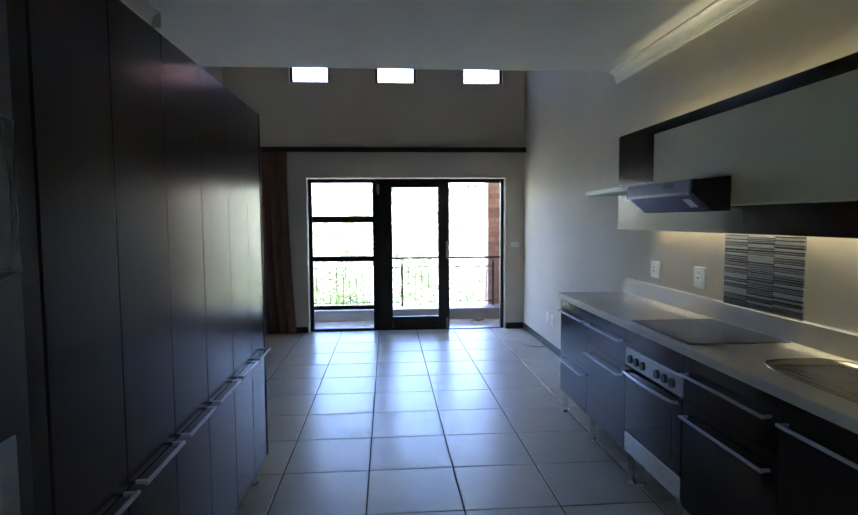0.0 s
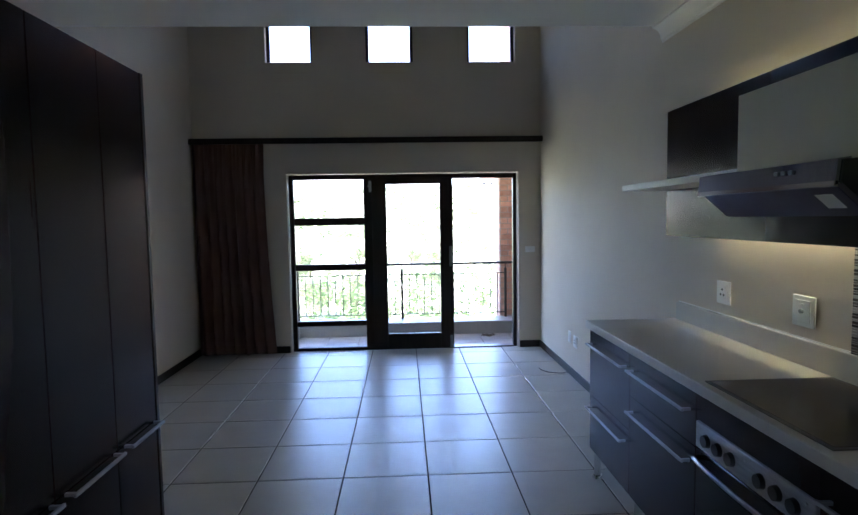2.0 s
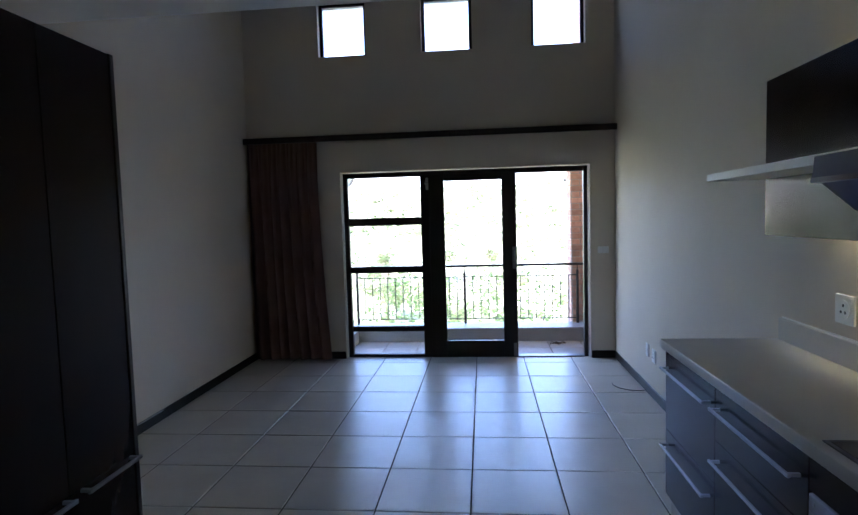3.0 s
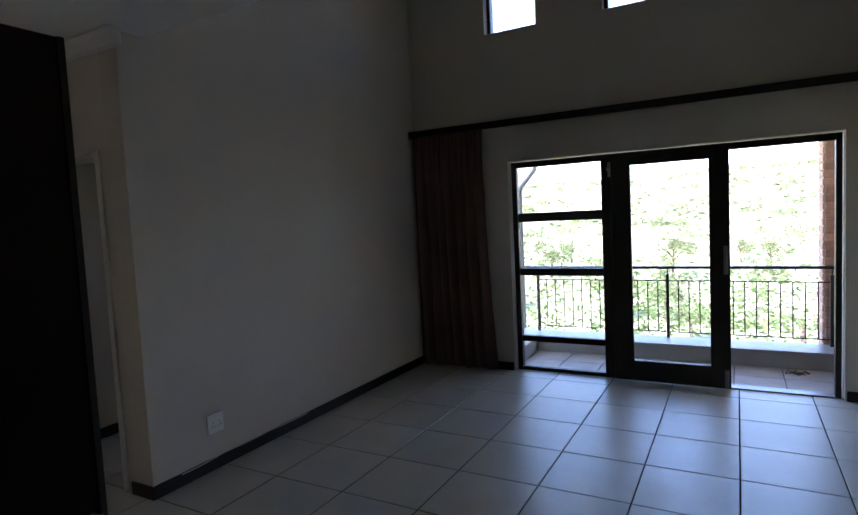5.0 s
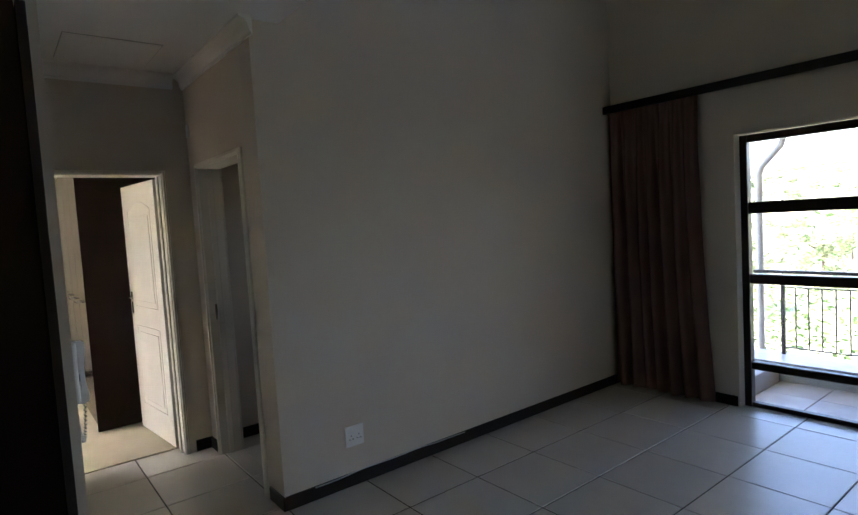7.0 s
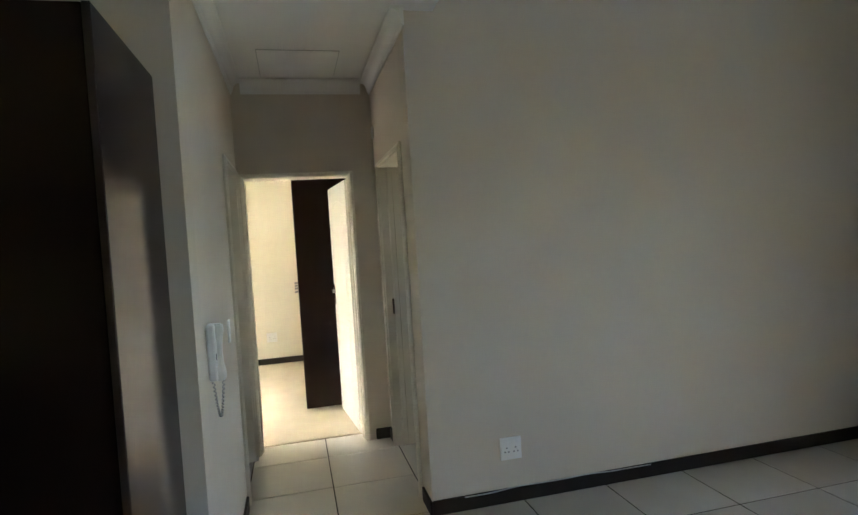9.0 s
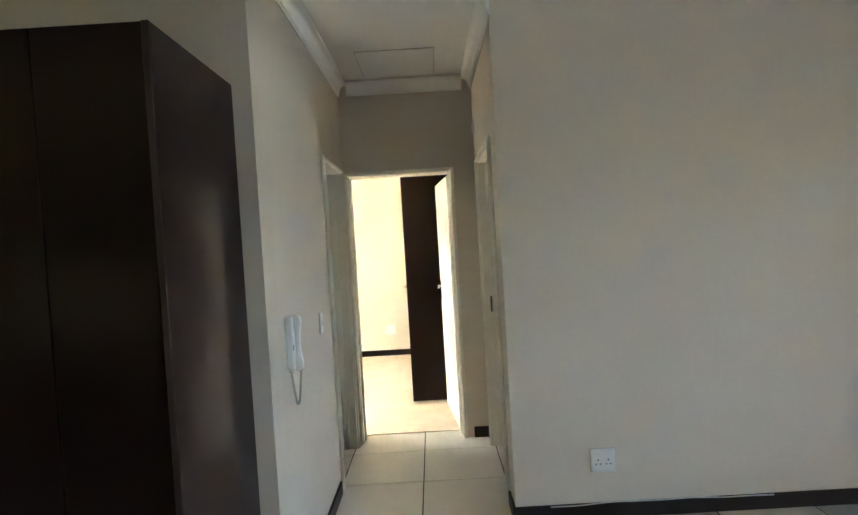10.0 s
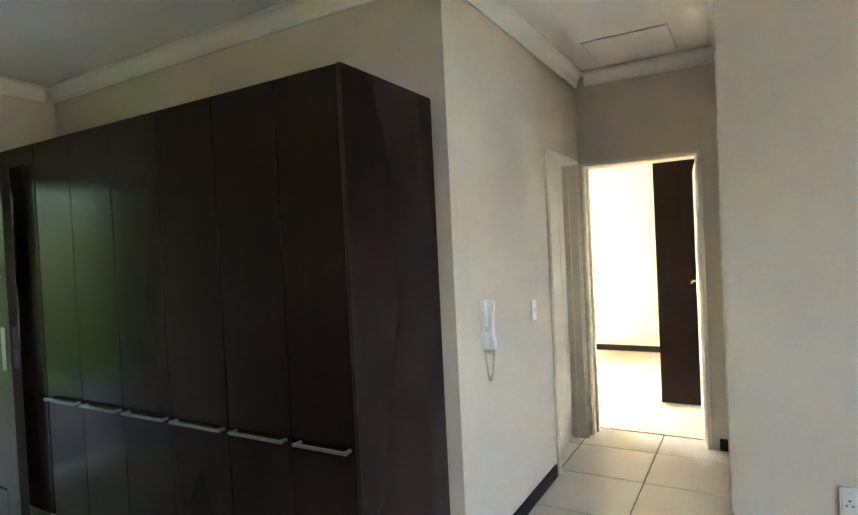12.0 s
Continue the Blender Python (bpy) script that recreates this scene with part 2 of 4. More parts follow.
def part(name, bm, mat, parent, label="", smooth=False):
    """Links a bmesh, built in world places, as one mesh under a thing or a part."""
    bm.transform(Matrix.Translation(-origin_of(parent)))
    ob = new(name, mesh_of(name, bm, mat, smooth))
    ob.parent = parent
    if label:
        tagged(ob, label)
    return ob


def thing(name, at, label, category, group="", kind=""):
    """An empty at the thing's base, to hold its parts."""
    ob = new(name)
    ob.location = at
    ob.empty_display_size = 0.1
    return tagged(ob, label, category, group, kind)


def solid(name, bm, mat, label, category, group="", kind="", at=(0, 0, 0), smooth=False):
    """A thing that is one mesh."""
    bm.transform(Matrix.Translation(-Vector(at)))
    ob = new(name, mesh_of(name, bm, mat, smooth))
    ob.location = at
    return tagged(ob, label, category, group, kind)


def structure(name, bm, mat, label, category, at=(0, 0, 0)):
    return solid(name, bm, mat, label, category, kind="structure", at=at)


# ---- the shell: walls, ceilings, floor ----
XR = 1.925          # kitchen and living wall
XL = -2.055         # living room's side wall
XK = -1.265        # wall behind the tall cupboards
YF = 8.13          # window wall
YB = 0.80          # entrance wall
HL, HR = 3.882, 4.872   # the passage's two walls
XE = -3.345         # passage's end wall
ZC = 2.69          # low ceiling
YE = 5.04          # where the low ceiling ends
ZH = 4.70          # high ceiling
XB = -6.60         # bedroom's far wall


def wall_with_holes(bm, axis, f0, f1, u0, u1, z0, z1, holes):
    """A wall of thickness f0 to f1 that runs from u0 to u1, with holes (ua, ub, za, zb) through it."""
    def put(ua, ub, za, zb):
        if ub - ua > 1e-4 and zb - za > 1e-4:
            if axis == "x":
                box(bm, ua, ub, f0, f1, za, zb)
            else:
                box(bm, f0, f1, ua, ub, za, zb)
    cuts = sorted({u0, u1, *[h[0] for h in holes], *[h[1] for h in holes]})
    for a, b in zip(cuts, cuts[1:]):
        mid = (a + b) / 2
        own = sorted((h[2], h[3]) for h in holes if h[0] < mid < h[1])
        z = z0
        for za, zb in own:
            put(a, b, z, za)
            z = zb
        put(a, b, z, z1)
    return bm


DOOR_HOLE = (-1.015, 1.665, -0.12, 2.075)
CLERE = [(-1.205, -0.68), (-0.08, 0.46), (1.08, 1.63)]
CLERE_Z = (3.325, 3.90)
FR_T = 0.26
bm = wall_with_holes(bmesh.new(), "x", YF, YF + FR_T, XL - 0.22, XR + 0.22, -0.12, ZH, [DOOR_HOLE] + [(a, b, *CLERE_Z) for a, b in CLERE])
structure("wall_north", bm, WALL, "beige plastered window wall with a glazed door opening and three small high windows", "wall")
structure("wall_east", block(XR, XR + 0.22, YB - 0.25, YF, -0.12, ZH), WALL, "beige plastered side wall behind the kitchen worktop", "wall")
structure("wall_west", block(XL - 0.16, XL, HR, YF, -0.12, ZH), WALL, "beige plastered living room wall with a low socket", "wall")
structure("wall_cupboard", block(XK - 0.16, XK, YB, HL, -0.12, ZC), WALL, "beige plastered wall behind the tall dark cupboards", "wall")
ENT = (-0.66, 0.49, -0.12, 2.08)
structure("wall_south", wall_with_holes(bmesh.new(), "x", YB - 0.25, YB, XK - 0.16, XR, -0.12, ZC, [ENT]), WALL, "beige plastered entrance wall with an open doorway", "wall")
structure("wall_above_ceiling", block(XL - 0.16, XR, YE - 0.12, YE - 0.002, ZC + 0.03, ZH), WALL, "beige plastered wall above the low ceiling", "wall")
# passage
D3 = (-3.255, -2.56, -0.12, 2.024)
structure("wall_passage_left", wall_with_holes(bmesh.new(), "x", HL - 0.14, HL, XE, XK - 0.16, -0.12, ZC, [D3]), WALL, "beige passage wall with an intercom and a doorway", "wall")
D2 = (-3.152, -2.306, -0.12, 2.030)
structure("wall_passage_right", wall_with_holes(bmesh.new(), "x", HR, HR + 0.14, XE, XL - 0.16, -0.12, ZC, [D2]), WALL, "beige passage wall with an open doorway", "wall")
D1 = (3.910, 4.684, -0.12, 2.006)
structure("wall_passage_end", wall_with_holes(bmesh.new(), "y", XE - 0.15, XE, HL - 0.14, HR + 0.14, -0.12, ZC, [D1]), WALL, "beige passage end wall above a bedroom door", "wall")
# bedroom and side rooms
BY0, BY1 = 1.1, 5.0
BWIN = (-6.1, -3.9, 0.85, 2.16)
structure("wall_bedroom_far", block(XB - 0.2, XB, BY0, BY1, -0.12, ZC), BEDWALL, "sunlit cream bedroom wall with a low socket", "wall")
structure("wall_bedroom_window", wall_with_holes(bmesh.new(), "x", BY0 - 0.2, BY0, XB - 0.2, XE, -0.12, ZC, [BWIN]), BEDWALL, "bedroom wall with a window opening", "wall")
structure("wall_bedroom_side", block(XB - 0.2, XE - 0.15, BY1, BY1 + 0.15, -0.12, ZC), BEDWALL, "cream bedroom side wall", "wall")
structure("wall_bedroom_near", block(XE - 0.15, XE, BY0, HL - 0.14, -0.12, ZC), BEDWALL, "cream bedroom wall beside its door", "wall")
structure("wall_sideroom_end", block(XE - 0.15, XE, HR + 0.14, 7.1, -0.12, ZC), WALL, "dim side room wall", "wall")
SWIN = (-3.0, -2.55, 1.35, 1.85)
structure("wall_sideroom_back", wall_with_holes(bmesh.new(), "x", 7.1, 7.25, XE - 0.15, XL - 0.16, -0.12, ZC, [SWIN]), WALL, "dim side room back wall", "wall")
structure("ceiling_low", wall_with_holes(bmesh.new(), "x", YB - 0.25, YE, XK - 0.16, XR, ZC, ZC + 0.03, []), CEIL, "white plasterboard ceiling over the kitchen", "ceiling")
structure("ceiling_passage", block(XE, XK - 0.16, HL - 0.14, YE, ZC, ZC + 0.03), CEIL, "white plasterboard ceiling over the passage", "ceiling")
structure("ceiling_bedroom", block(XB - 0.2, XE, BY0 - 0.2, BY1 + 0.15, ZC + 0.004, ZC + 0.034), CEIL, "white bedroom ceiling", "ceiling")
structure("ceiling_sideroom", block(XE, XL - 0.10, YE, 7.25, ZC, ZC + 0.03), CEIL, "white side room ceiling", "ceiling")
structure("ceiling_high", block(XL - 0.2, XR + 0.22, YE - 0.15, YF + FR_T, ZH, ZH + 0.05), CEIL, "white ceiling high above the living room", "ceiling")

# cornices along the low ceiling
def cornice_outline():
    out = [(0.0, 0.0), (0.0, -0.095), (0.012, -0.095), (0.014, -0.083), (0.024, -0.078)]
    for k in range(6):
        a = radians(15 * k + 7)
        out.append((0.088 - 0.062 * math.cos(a), -0.078 + 0.062 * math.sin(a)))
    return out + [(0.092, -0.014), (0.102, -0.012), (0.102, 0.0)]


def cornice_run(name, axis, wall, inward, lo, hi):
    """A moulded cornice along one wall; inward is +1 or -1, the way into the room."""
    bm = prism(bmesh.new(), [(wall + inward * (a * 0.68 + 0.002), ZC + b - 0.002) for a, b in cornice_outline()], axis, lo, hi)
    return structure(name, bm, CORNICE, "white moulded plaster cornice under the ceiling", "cornice")


cornice_run("trim_cornice", "y", XR, -1, YB, YE)
cornice_run("trim_cornice", "y", XK, 1, YB, HL)
cornice_run("trim_cornice", "x", YB, 1, XK + 0.07, XR - 0.07)
cornice_run("trim_cornice", "x", HL, 1, XE, XK + 0.07)
cornice_run("trim_cornice", "x", HR, -1, XE, XL + 0.06)
cornice_run("trim_cornice", "y", XE, 1, HL + 0.07, HR - 0.07)
# ceiling hatch in the passage
hatch = thing("ceiling_hatch", (-2.92, 4.355, ZC), "white square loft hatch flush in the passage ceiling", "hatch")
part("panel", block(-3.192, -2.69, 4.104, 4.600, ZC - 0.007, ZC - 0.003, bevel=0.001), CEIL, hatch)
part("shadow_gap", block(-3.196, -2.686, 4.10, 4.604, ZC - 0.003, ZC - 0.001), GREYPLASTIC, hatch, "dark joint round the panel")

# skirtings
def skirting(axis, wall, inward, lo, hi):
    t0, t1 = sorted((wall, wall + inward * 0.014))
    b = block(t0, t1, lo, hi, 0.0, 0.082, bevel=0.004) if axis == "y" else block(lo, hi, t0, t1, 0.0, 0.082, bevel=0.004)
    return structure("baseboard", b, SKIRT, "dark brown wooden skirting along the wall", "skirting")


skirting("y", XL, 1, HR, YF)
skirting("y", XR, -1, 4.9, YF)
skirting("x", YF, -1, XL + 0.014, DOOR_HOLE[0] - 0.01)
skirting("x", YF, -1, DOOR_HOLE[1] + 0.01, XR - 0.014)
skirting("x", HL, 1, D3[1] + 0.06, XK)
skirting("x", HR, -1, D2[1] + 0.06, XL + 0.014)
skirting("x", HR, -1, XE, D2[0] - 0.06)
skirting("y", XE, 1, D1[1] + 0.07, HR)
skirting("y", XK, 1, 3.815, HL + 0.014)
skirting("y", XB, 1, BY0, BY1)
skirting("y", XE, 1, HR + 0.14, 7.1)
skirting("x", 7.1, -1, XE + 0.014, XL - 0.16)

# ---- the glazed door wall ----
YW = 8.185   # inner face of the timber frame


def pane(parent, x0, x1, z0, z1, y):
    g = part("pane", block(x0, x1, y, y + 0.006, z0, z1), GLASS, parent)
    g.visible_shadow = False
    return g


def frame_bar(parent, x0, x1, z0, z1, y0=YW, d=0.07, name="frame_bar"):
    return part(name, block(x0, x1, y0, y0 + d, z0, z1, bevel=0.004), FRAMEWOOD, parent)


fx0, fx1, fz1 = DOOR_HOLE[0] + 0.012, DOOR_HOLE[1] - 0.012, DOOR_HOLE[3] - 0.01
win = thing("window_1", (0.29, YW, 0), "dark stained timber window frame with three fixed panes beside the balcony door", "window", kind="structure")
frame_bar(win, fx0, fx0 + 0.052, 0.0, fz1)
frame_bar(win, fx1 - 0.042, fx1, 0.0, fz1)
frame_bar(win, fx0 + 0.052, fx1 - 0.042, fz1 - 0.055, fz1)
frame_bar(win, -0.142, -0.045, 0.0, fz1 - 0.055)
for z0, z1 in ((0.0, 0.035), (0.292, 0.350), (0.952, 1.024), (1.480, 1.567)):
    frame_bar(win, fx0 + 0.052, -0.142, z0, z1, YW + 0.008, 0.055, "cross_bar")
for z0, z1 in ((0.035, 0.292), (0.350, 0.952), (1.024, 1.480), (1.567, fz1 - 0.055)):
    pane(win, fx0 + 0.048, -0.138, z0 - 0.004, z1 + 0.004, YW + 0.035)
part("track", block(-0.045, fx1 - 0.042, YW - 0.01, YW + 0.10, 0.0, 0.012, bevel=0.003), ALU, win, "pale metal door threshold track")
part("bolt_plate", block(-0.080, -0.040, YW - 0.006, YW, 1.86, 1.99, bevel=0.003), STEEL, win, "steel bolt plate")
part("bolt", rod(bmesh.new(), (-0.090, YW - 0.016, 1.93), (-0.025, YW - 0.016, 1.93), 0.012), STEEL, win, "steel bolt", True)

# the sliding leaf
leaf = thing("balcony_door", (0.38, YW - 0.06, 0.012), "dark timber sliding door with one tall pane, standing half open", "door")
ly = YW - 0.058
frame_bar(leaf, -0.045, 0.120, 0.012, 2.02, ly, 0.05, "stile")
frame_bar(leaf, 0.742, 0.893, 0.012, 2.02, ly, 0.05, "stile")
frame_bar(leaf, 0.120, 0.742, 0.012, 0.195, ly, 0.05, "bottom_rail")
frame_bar(leaf, 0.120, 0.742, 1.945, 2.02, ly, 0.05, "top_rail")
pane(leaf, 0.116, 0.746, 0.19, 1.95, ly + 0.022)
hd = part("handle_plate", block(0.845, 0.88, ly - 0.006, ly, 0.98, 1.22, bevel=0.003), ALU, leaf, "brushed metal pull plate")
part("grip", block(0.852, 0.872, ly - 0.03, ly - 0.006, 1.0, 1.2, bevel=0.006), ALU, hd)
part("foot_bolt", block(0.845, 0.88, ly - 0.008, ly, 0.02, 0.17, bevel=0.003), ALU, leaf, "metal foot bolt")

# reveal trim of the opening
structure("trim_reveal", prism(bmesh.new(), [(DOOR_HOLE[0] - 0.03, 0.076), (DOOR_HOLE[0] - 0.03, DOOR_HOLE[3] + 0.03), (DOOR_HOLE[1] + 0.03, DOOR_HOLE[3] + 0.03), (DOOR_HOLE[1] + 0.03, 0.076), (DOOR_HOLE[1], 0.076), (DOOR_HOLE[1], DOOR_HOLE[3]), (DOOR_HOLE[0], DOOR_HOLE[3]), (DOOR_HOLE[0], 0.076)], "y", YF - 0.004, YF), WALL, "thin plaster edge round the door opening", "trim")

# three high windows
for k, (a, b) in enumerate(CLERE):
    w = thing("window_%d" % (k + 2), ((a + b) / 2, YF + 0.12, CLERE_Z[0]), "small square high window in a dark timber frame", "window", "high windows", "structure")
    y = YF + 0.08
    frame_bar(w, a, a + 0.035, CLERE_Z[0], CLERE_Z[1], y, 0.06)
    frame_bar(w, b - 0.035, b, CLERE_Z[0], CLERE_Z[1], y, 0.06)
    frame_bar(w, a + 0.035, b - 0.035, CLERE_Z[0], CLERE_Z[0] + 0.025, y, 0.06)
    frame_bar(w, a + 0.035, b - 0.035, CLERE_Z[1] - 0.03, CLERE_Z[1], y, 0.06)
    pane(w, a + 0.031, b - 0.031, CLERE_Z[0] + 0.021, CLERE_Z[1] - 0.026, y + 0.03)

# pelmet rail and curtain
pelmet = thing("curtain_rail", (0, YF, 2.42), "long dark wooden curtain rail across the window wall", "curtain rail")
part("fascia", block(XL + 0.002, XR - 0.002, YF - 0.125, YF - 0.105, 2.402, 2.467, bevel=0.003), FRAMEWOOD, pelmet)
part("top_board", block(XL + 0.002, XR - 0.002, YF - 0.105, YF - 0.002, 2.448, 2.467, bevel=0.002), FRAMEWOOD, pelmet)
part("track", block(XL + 0.03, XR - 0.03, YF - 0.075, YF - 0.05, 2.426, 2.448, bevel=0.003), PLASTIC, pelmet, "white curtain track")


def curtain_mesh(x0, x1, yc, z0, z1):
    """Gathered cloth: tight folds at the heading, loosening and swinging out below."""
    bm = bmesh.new()
    nx, nz = 190, 46
    rows = []
    for j in range(nz + 1):
        f = j / nz
        z = z1 + (z0 - z1) * f
        row = []
        for i in range(nx + 1):
            u = i / nx
            amp = 0.010 + 0.040 * min(1.0, f * 3.0)
            ph = u * 2 * math.pi * 7.5 + 0.9 * noise.noise((u * 4, 0.3, f * 0.7))
            fine = 0.010 * math.sin(u * 2 * math.pi * 23 + 3 * noise.noise((u * 7, 2.0, 0))) * max(0.15, 1 - 2.2 * f)
            y = yc + amp * (math.sin(ph) * (0.75 + 0.5 * noise.noise((u * 5.0, 7.1, f * 1.2)))) + fine + 0.012 * noise.noise((u * 9, f * 6, 3))
            w = (x1 - x0) * (1.0 - 0.03 * math.sin(f * 3.1)) + 0.09 * max(0.0, f - 0.12)
            x = x0 + w * u + 0.012 * math.sin(ph * 1.0 + 0.8)
            zz = z + (0.012 * noise.noise((u * 12, 5.0, 0)) if j == nz else 0)
            row.append(bm.verts.new((x, min(y, YF - 0.012), zz)))
        rows.append(row)
    for a, b in zip(rows, rows[1:]):
        for i in range(nx):
            bm.faces.new((a[i], a[i + 1], b[i + 1], b[i]))
    bmesh.ops.recalc_face_normals(bm, faces=bm.faces)
    ext = bmesh.ops.solidify(bm, geom=bm.faces[:], thickness=0.003)
    return bm


curtain = thing("curtain", (-1.75, YF - 0.08, 0.03), "reddish brown floor-length curtain drawn aside in the corner", "curtain")
part("cloth", curtain_mesh(XL + 0.02, -1.235, YF - 0.085, 0.02, 2.40), CURTAIN, curtain, smooth=True)
part("heading_tape", block(XL + 0.025, -1.245, YF - 0.072, YF - 0.066, 2.38, 2.426, bevel=0.001), CURTAIN, curtain)

# ---- tall cupboards ----
CF = -0.655          # door faces
CT, CB, CS = 2.107, 0.155, 0.784   # top, bottom, split
SEAMS = [0.840, 1.075, 1.415, 1.765, 2.100, 2.443, 2.788, 3.153, 3.492]
ends = SEAMS + [3.790]


def bar_handle(parent, y0, y1, x_face, z, out=0.038, way=1, mat=None):
    """A square bar pull on two short posts; way is the side it stands out to."""
    mat = mat or ALU
    xa, xb = sorted((x_face + way * out, x_face + way * (out - 0.010)))
    h = part("handle", block(xa, xb, y0, y1, z - 0.006, z + 0.006, bevel=0.002), mat, parent, "slim brushed metal bar handle")
    for y in (y0 + 0.012, y1 - 0.012):
        xa, xb = sorted((x_face, x_face + way * (out - 0.010)))
        part("post", block(xa, xb, y - 0.005, y + 0.005, z - 0.005, z + 0.005), mat, h)
    return h


for k, (y0, y1) in enumerate(zip(ends, ends[1:])):
    last = k == len(ends) - 2
    cup = thing("tall_cupboard", ((CF + XK) / 2, (y0 + y1) / 2, 0), "tall dark wenge cupboard with a long upper door" if not last else "end tall dark wenge cupboard with a plain side panel", "cupboard", "tall cupboards along the kitchen wall")
    body = bmesh.new()
    box(body, XK + 0.002, CF - 0.022, y0 + 0.0005, y1 - 0.0005, CB, CT - 0.004)
    part("body", body, WENGE, cup)
    dy0, dy1 = y0 + (0.009 if y0 == 1.765 else 0.0018), y1 - 0.0018
    part("upper_door", block(CF - 0.020, CF, dy0, dy1, CS + 0.0018, CT - 0.002, bevel=0.0012), WENGE, cup)
    d = part("lower_door", block(CF - 0.020, CF, dy0, dy1, CB, CS - 0.0018, bevel=0.0012), WENGE, cup)
    if y0 > 1.6:
        bar_handle(d, y0 + 0.035, y1 - 0.012, CF, CS - 0.004)
    for x in (CF - 0.07, XK + 0.08):
        f = part("foot", rod(bmesh.new(), (x, y1 - 0.05 if last else (y0 + y1) / 2, 0.010), (x, y1 - 0.05 if last else (y0 + y1) / 2, CB), 0.018, 16), CHROME, cup, "chrome foot", True)
        part("pad", rod(bmesh.new(), (x, y1 - 0.05 if last else (y0 + y1) / 2, 0.0), (x, y1 - 0.05 if last else (y0 + y1) / 2, 0.012), 0.027, 18), CHROME, f, smooth=True)
    if last:
        part("end_panel", block(XK + 0.002, CF + 0.002, y1, y1 + 0.020, CB, CT, bevel=0.0015), WENGE, cup, "dark veneered side panel")
        part("edge_strip", block(CF + 0.0, CF + 0.004, y1 + 0.001, y1 + 0.019, CB, CT - 0.002, bevel=0.001), FRAMEWOOD, cup)

# ---- kitchen base units ----
KF, KT, KB = 1.400, 0.885, 0.175     # fronts, top of fronts, underside
CZ = 0.935                            # worktop's top


def foot(parent, x, y, top):
    f = part("foot", rod(bmesh.new(), (x, y, 0.014), (x, y, top), 0.019, 16), CHROME, parent, "chrome cylindrical foot", True)
    part("base_ring", rod(bmesh.new(), (x, y, 0.0), (x, y, 0.016), 0.030, 20, 0.026), CHROME, f, smooth=True)


def base_unit(y0, y1, cuts, label, handles=True):
    u = thing("base_cabinet", ((KF + XR) / 2, (y0 + y1) / 2, 0), label, "kitchen cabinet", "base cabinets under the worktop")
    part("body", block(KF + 0.021, XR - 0.01, y0 + 0.0005, y1 - 0.0005, KB, KT), WENGE, u)
    zs = [KB] + list(cuts) + [KT]
    for z0, z1 in zip(zs, zs[1:]):
        d = part("drawer_front", block(KF, KF + 0.019, y0 + 0.002, y1 - 0.002, z0 + 0.0015, z1 - 0.0015, bevel=0.0012), WENGE, u)
        bar_handle(d, y0 + 0.03, y1 - 0.03, KF, z1 - (0.078 if z1 == KT else 0.068), 0.04, -1)
    foot(u, KF + 0.04, y1 - 0.022, KB)
    foot(u, XR - 0.09, y1 - 0.05, KB)
    return u


base_unit(4.230, 4.808, [0.50], "dark wenge two-drawer cabinet at the end of the worktop")
base_unit(3.614, 4.228, [0.675], "dark wenge cabinet with a shallow top drawer beside the oven")
base_unit(2.362, 2.990, [0.68], "dark wenge cabinet with a shallow top drawer beside the oven")
base_unit(1.762, 2.360, [], "dark wenge cabinet below the sink")
base_unit(1.160, 1.760, [], "dark wenge cabinet below the sink bowl")

# built-under oven
OY0, OY1 = 2.993, 3.611
oven = thing("oven", (1.65, 3.3, 0), "built-under oven with steel control panel and black glass door", "oven")
part("body", block(KF + 0.03, XR - 0.02, OY0, OY1, KB + 0.01, 0.884), BLACK, oven)
part("filler_strip", block(KF, KF + 0.019, OY0, OY1, 0.786, KT, bevel=0.0012), WENGE, oven, "dark veneered filler strip")
cp = part("control_panel", block(KF - 0.004, KF + 0.028, OY0 + 0.004, OY1 - 0.004, 0.684, 0.782, bevel=0.003), OVENSTEEL, oven, "brushed steel control panel")
for i, y in enumerate((3.530, 3.455, 3.380, 3.225, 3.150, 3.075)):
    b = rod(bmesh.new(), (KF - 0.004, y, 0.730), (KF - 0.019, y, 0.730), 0.024, 24, 0.021)
    kn = part("knob", b, BLACK, cp, "black round knob", True)
for y in (3.58, 3.302, 3.03):
    part("pilot_light", rod(bmesh.new(), (KF - 0.004, y, 0.760), (KF - 0.007, y, 0.760), 0.005, 10), GREYPLASTIC, cp)
dr = part("door", block(KF - 0.002, KF + 0.026, OY0 + 0.004, OY1 - 0.004, 0.306, 0.678, bevel=0.003), BLACKGLASS, oven, "black glass oven door")
part("window", block(KF - 0.0035, KF - 0.002, OY0 + 0.09, OY1 - 0.09, 0.36, 0.60, bevel=0.0005), BLACKGLASS, dr)
hp = [(KF - 0.002, OY1 - 0.03, 0.650), (KF - 0.03, OY1 - 0.045, 0.652), (KF - 0.036, OY1 - 0.10, 0.652)]
hp += [(KF - 0.036 - 0.008 * math.sin(math.pi * k / 8), OY1 - 0.10 - k * (OY1 - OY0 - 0.20) / 8, 0.652) for k in range(1, 8)]
hp += [(KF - 0.036, OY0 + 0.10, 0.652), (KF - 0.03, OY0 + 0.045, 0.652), (KF - 0.002, OY0 + 0.03, 0.650)]
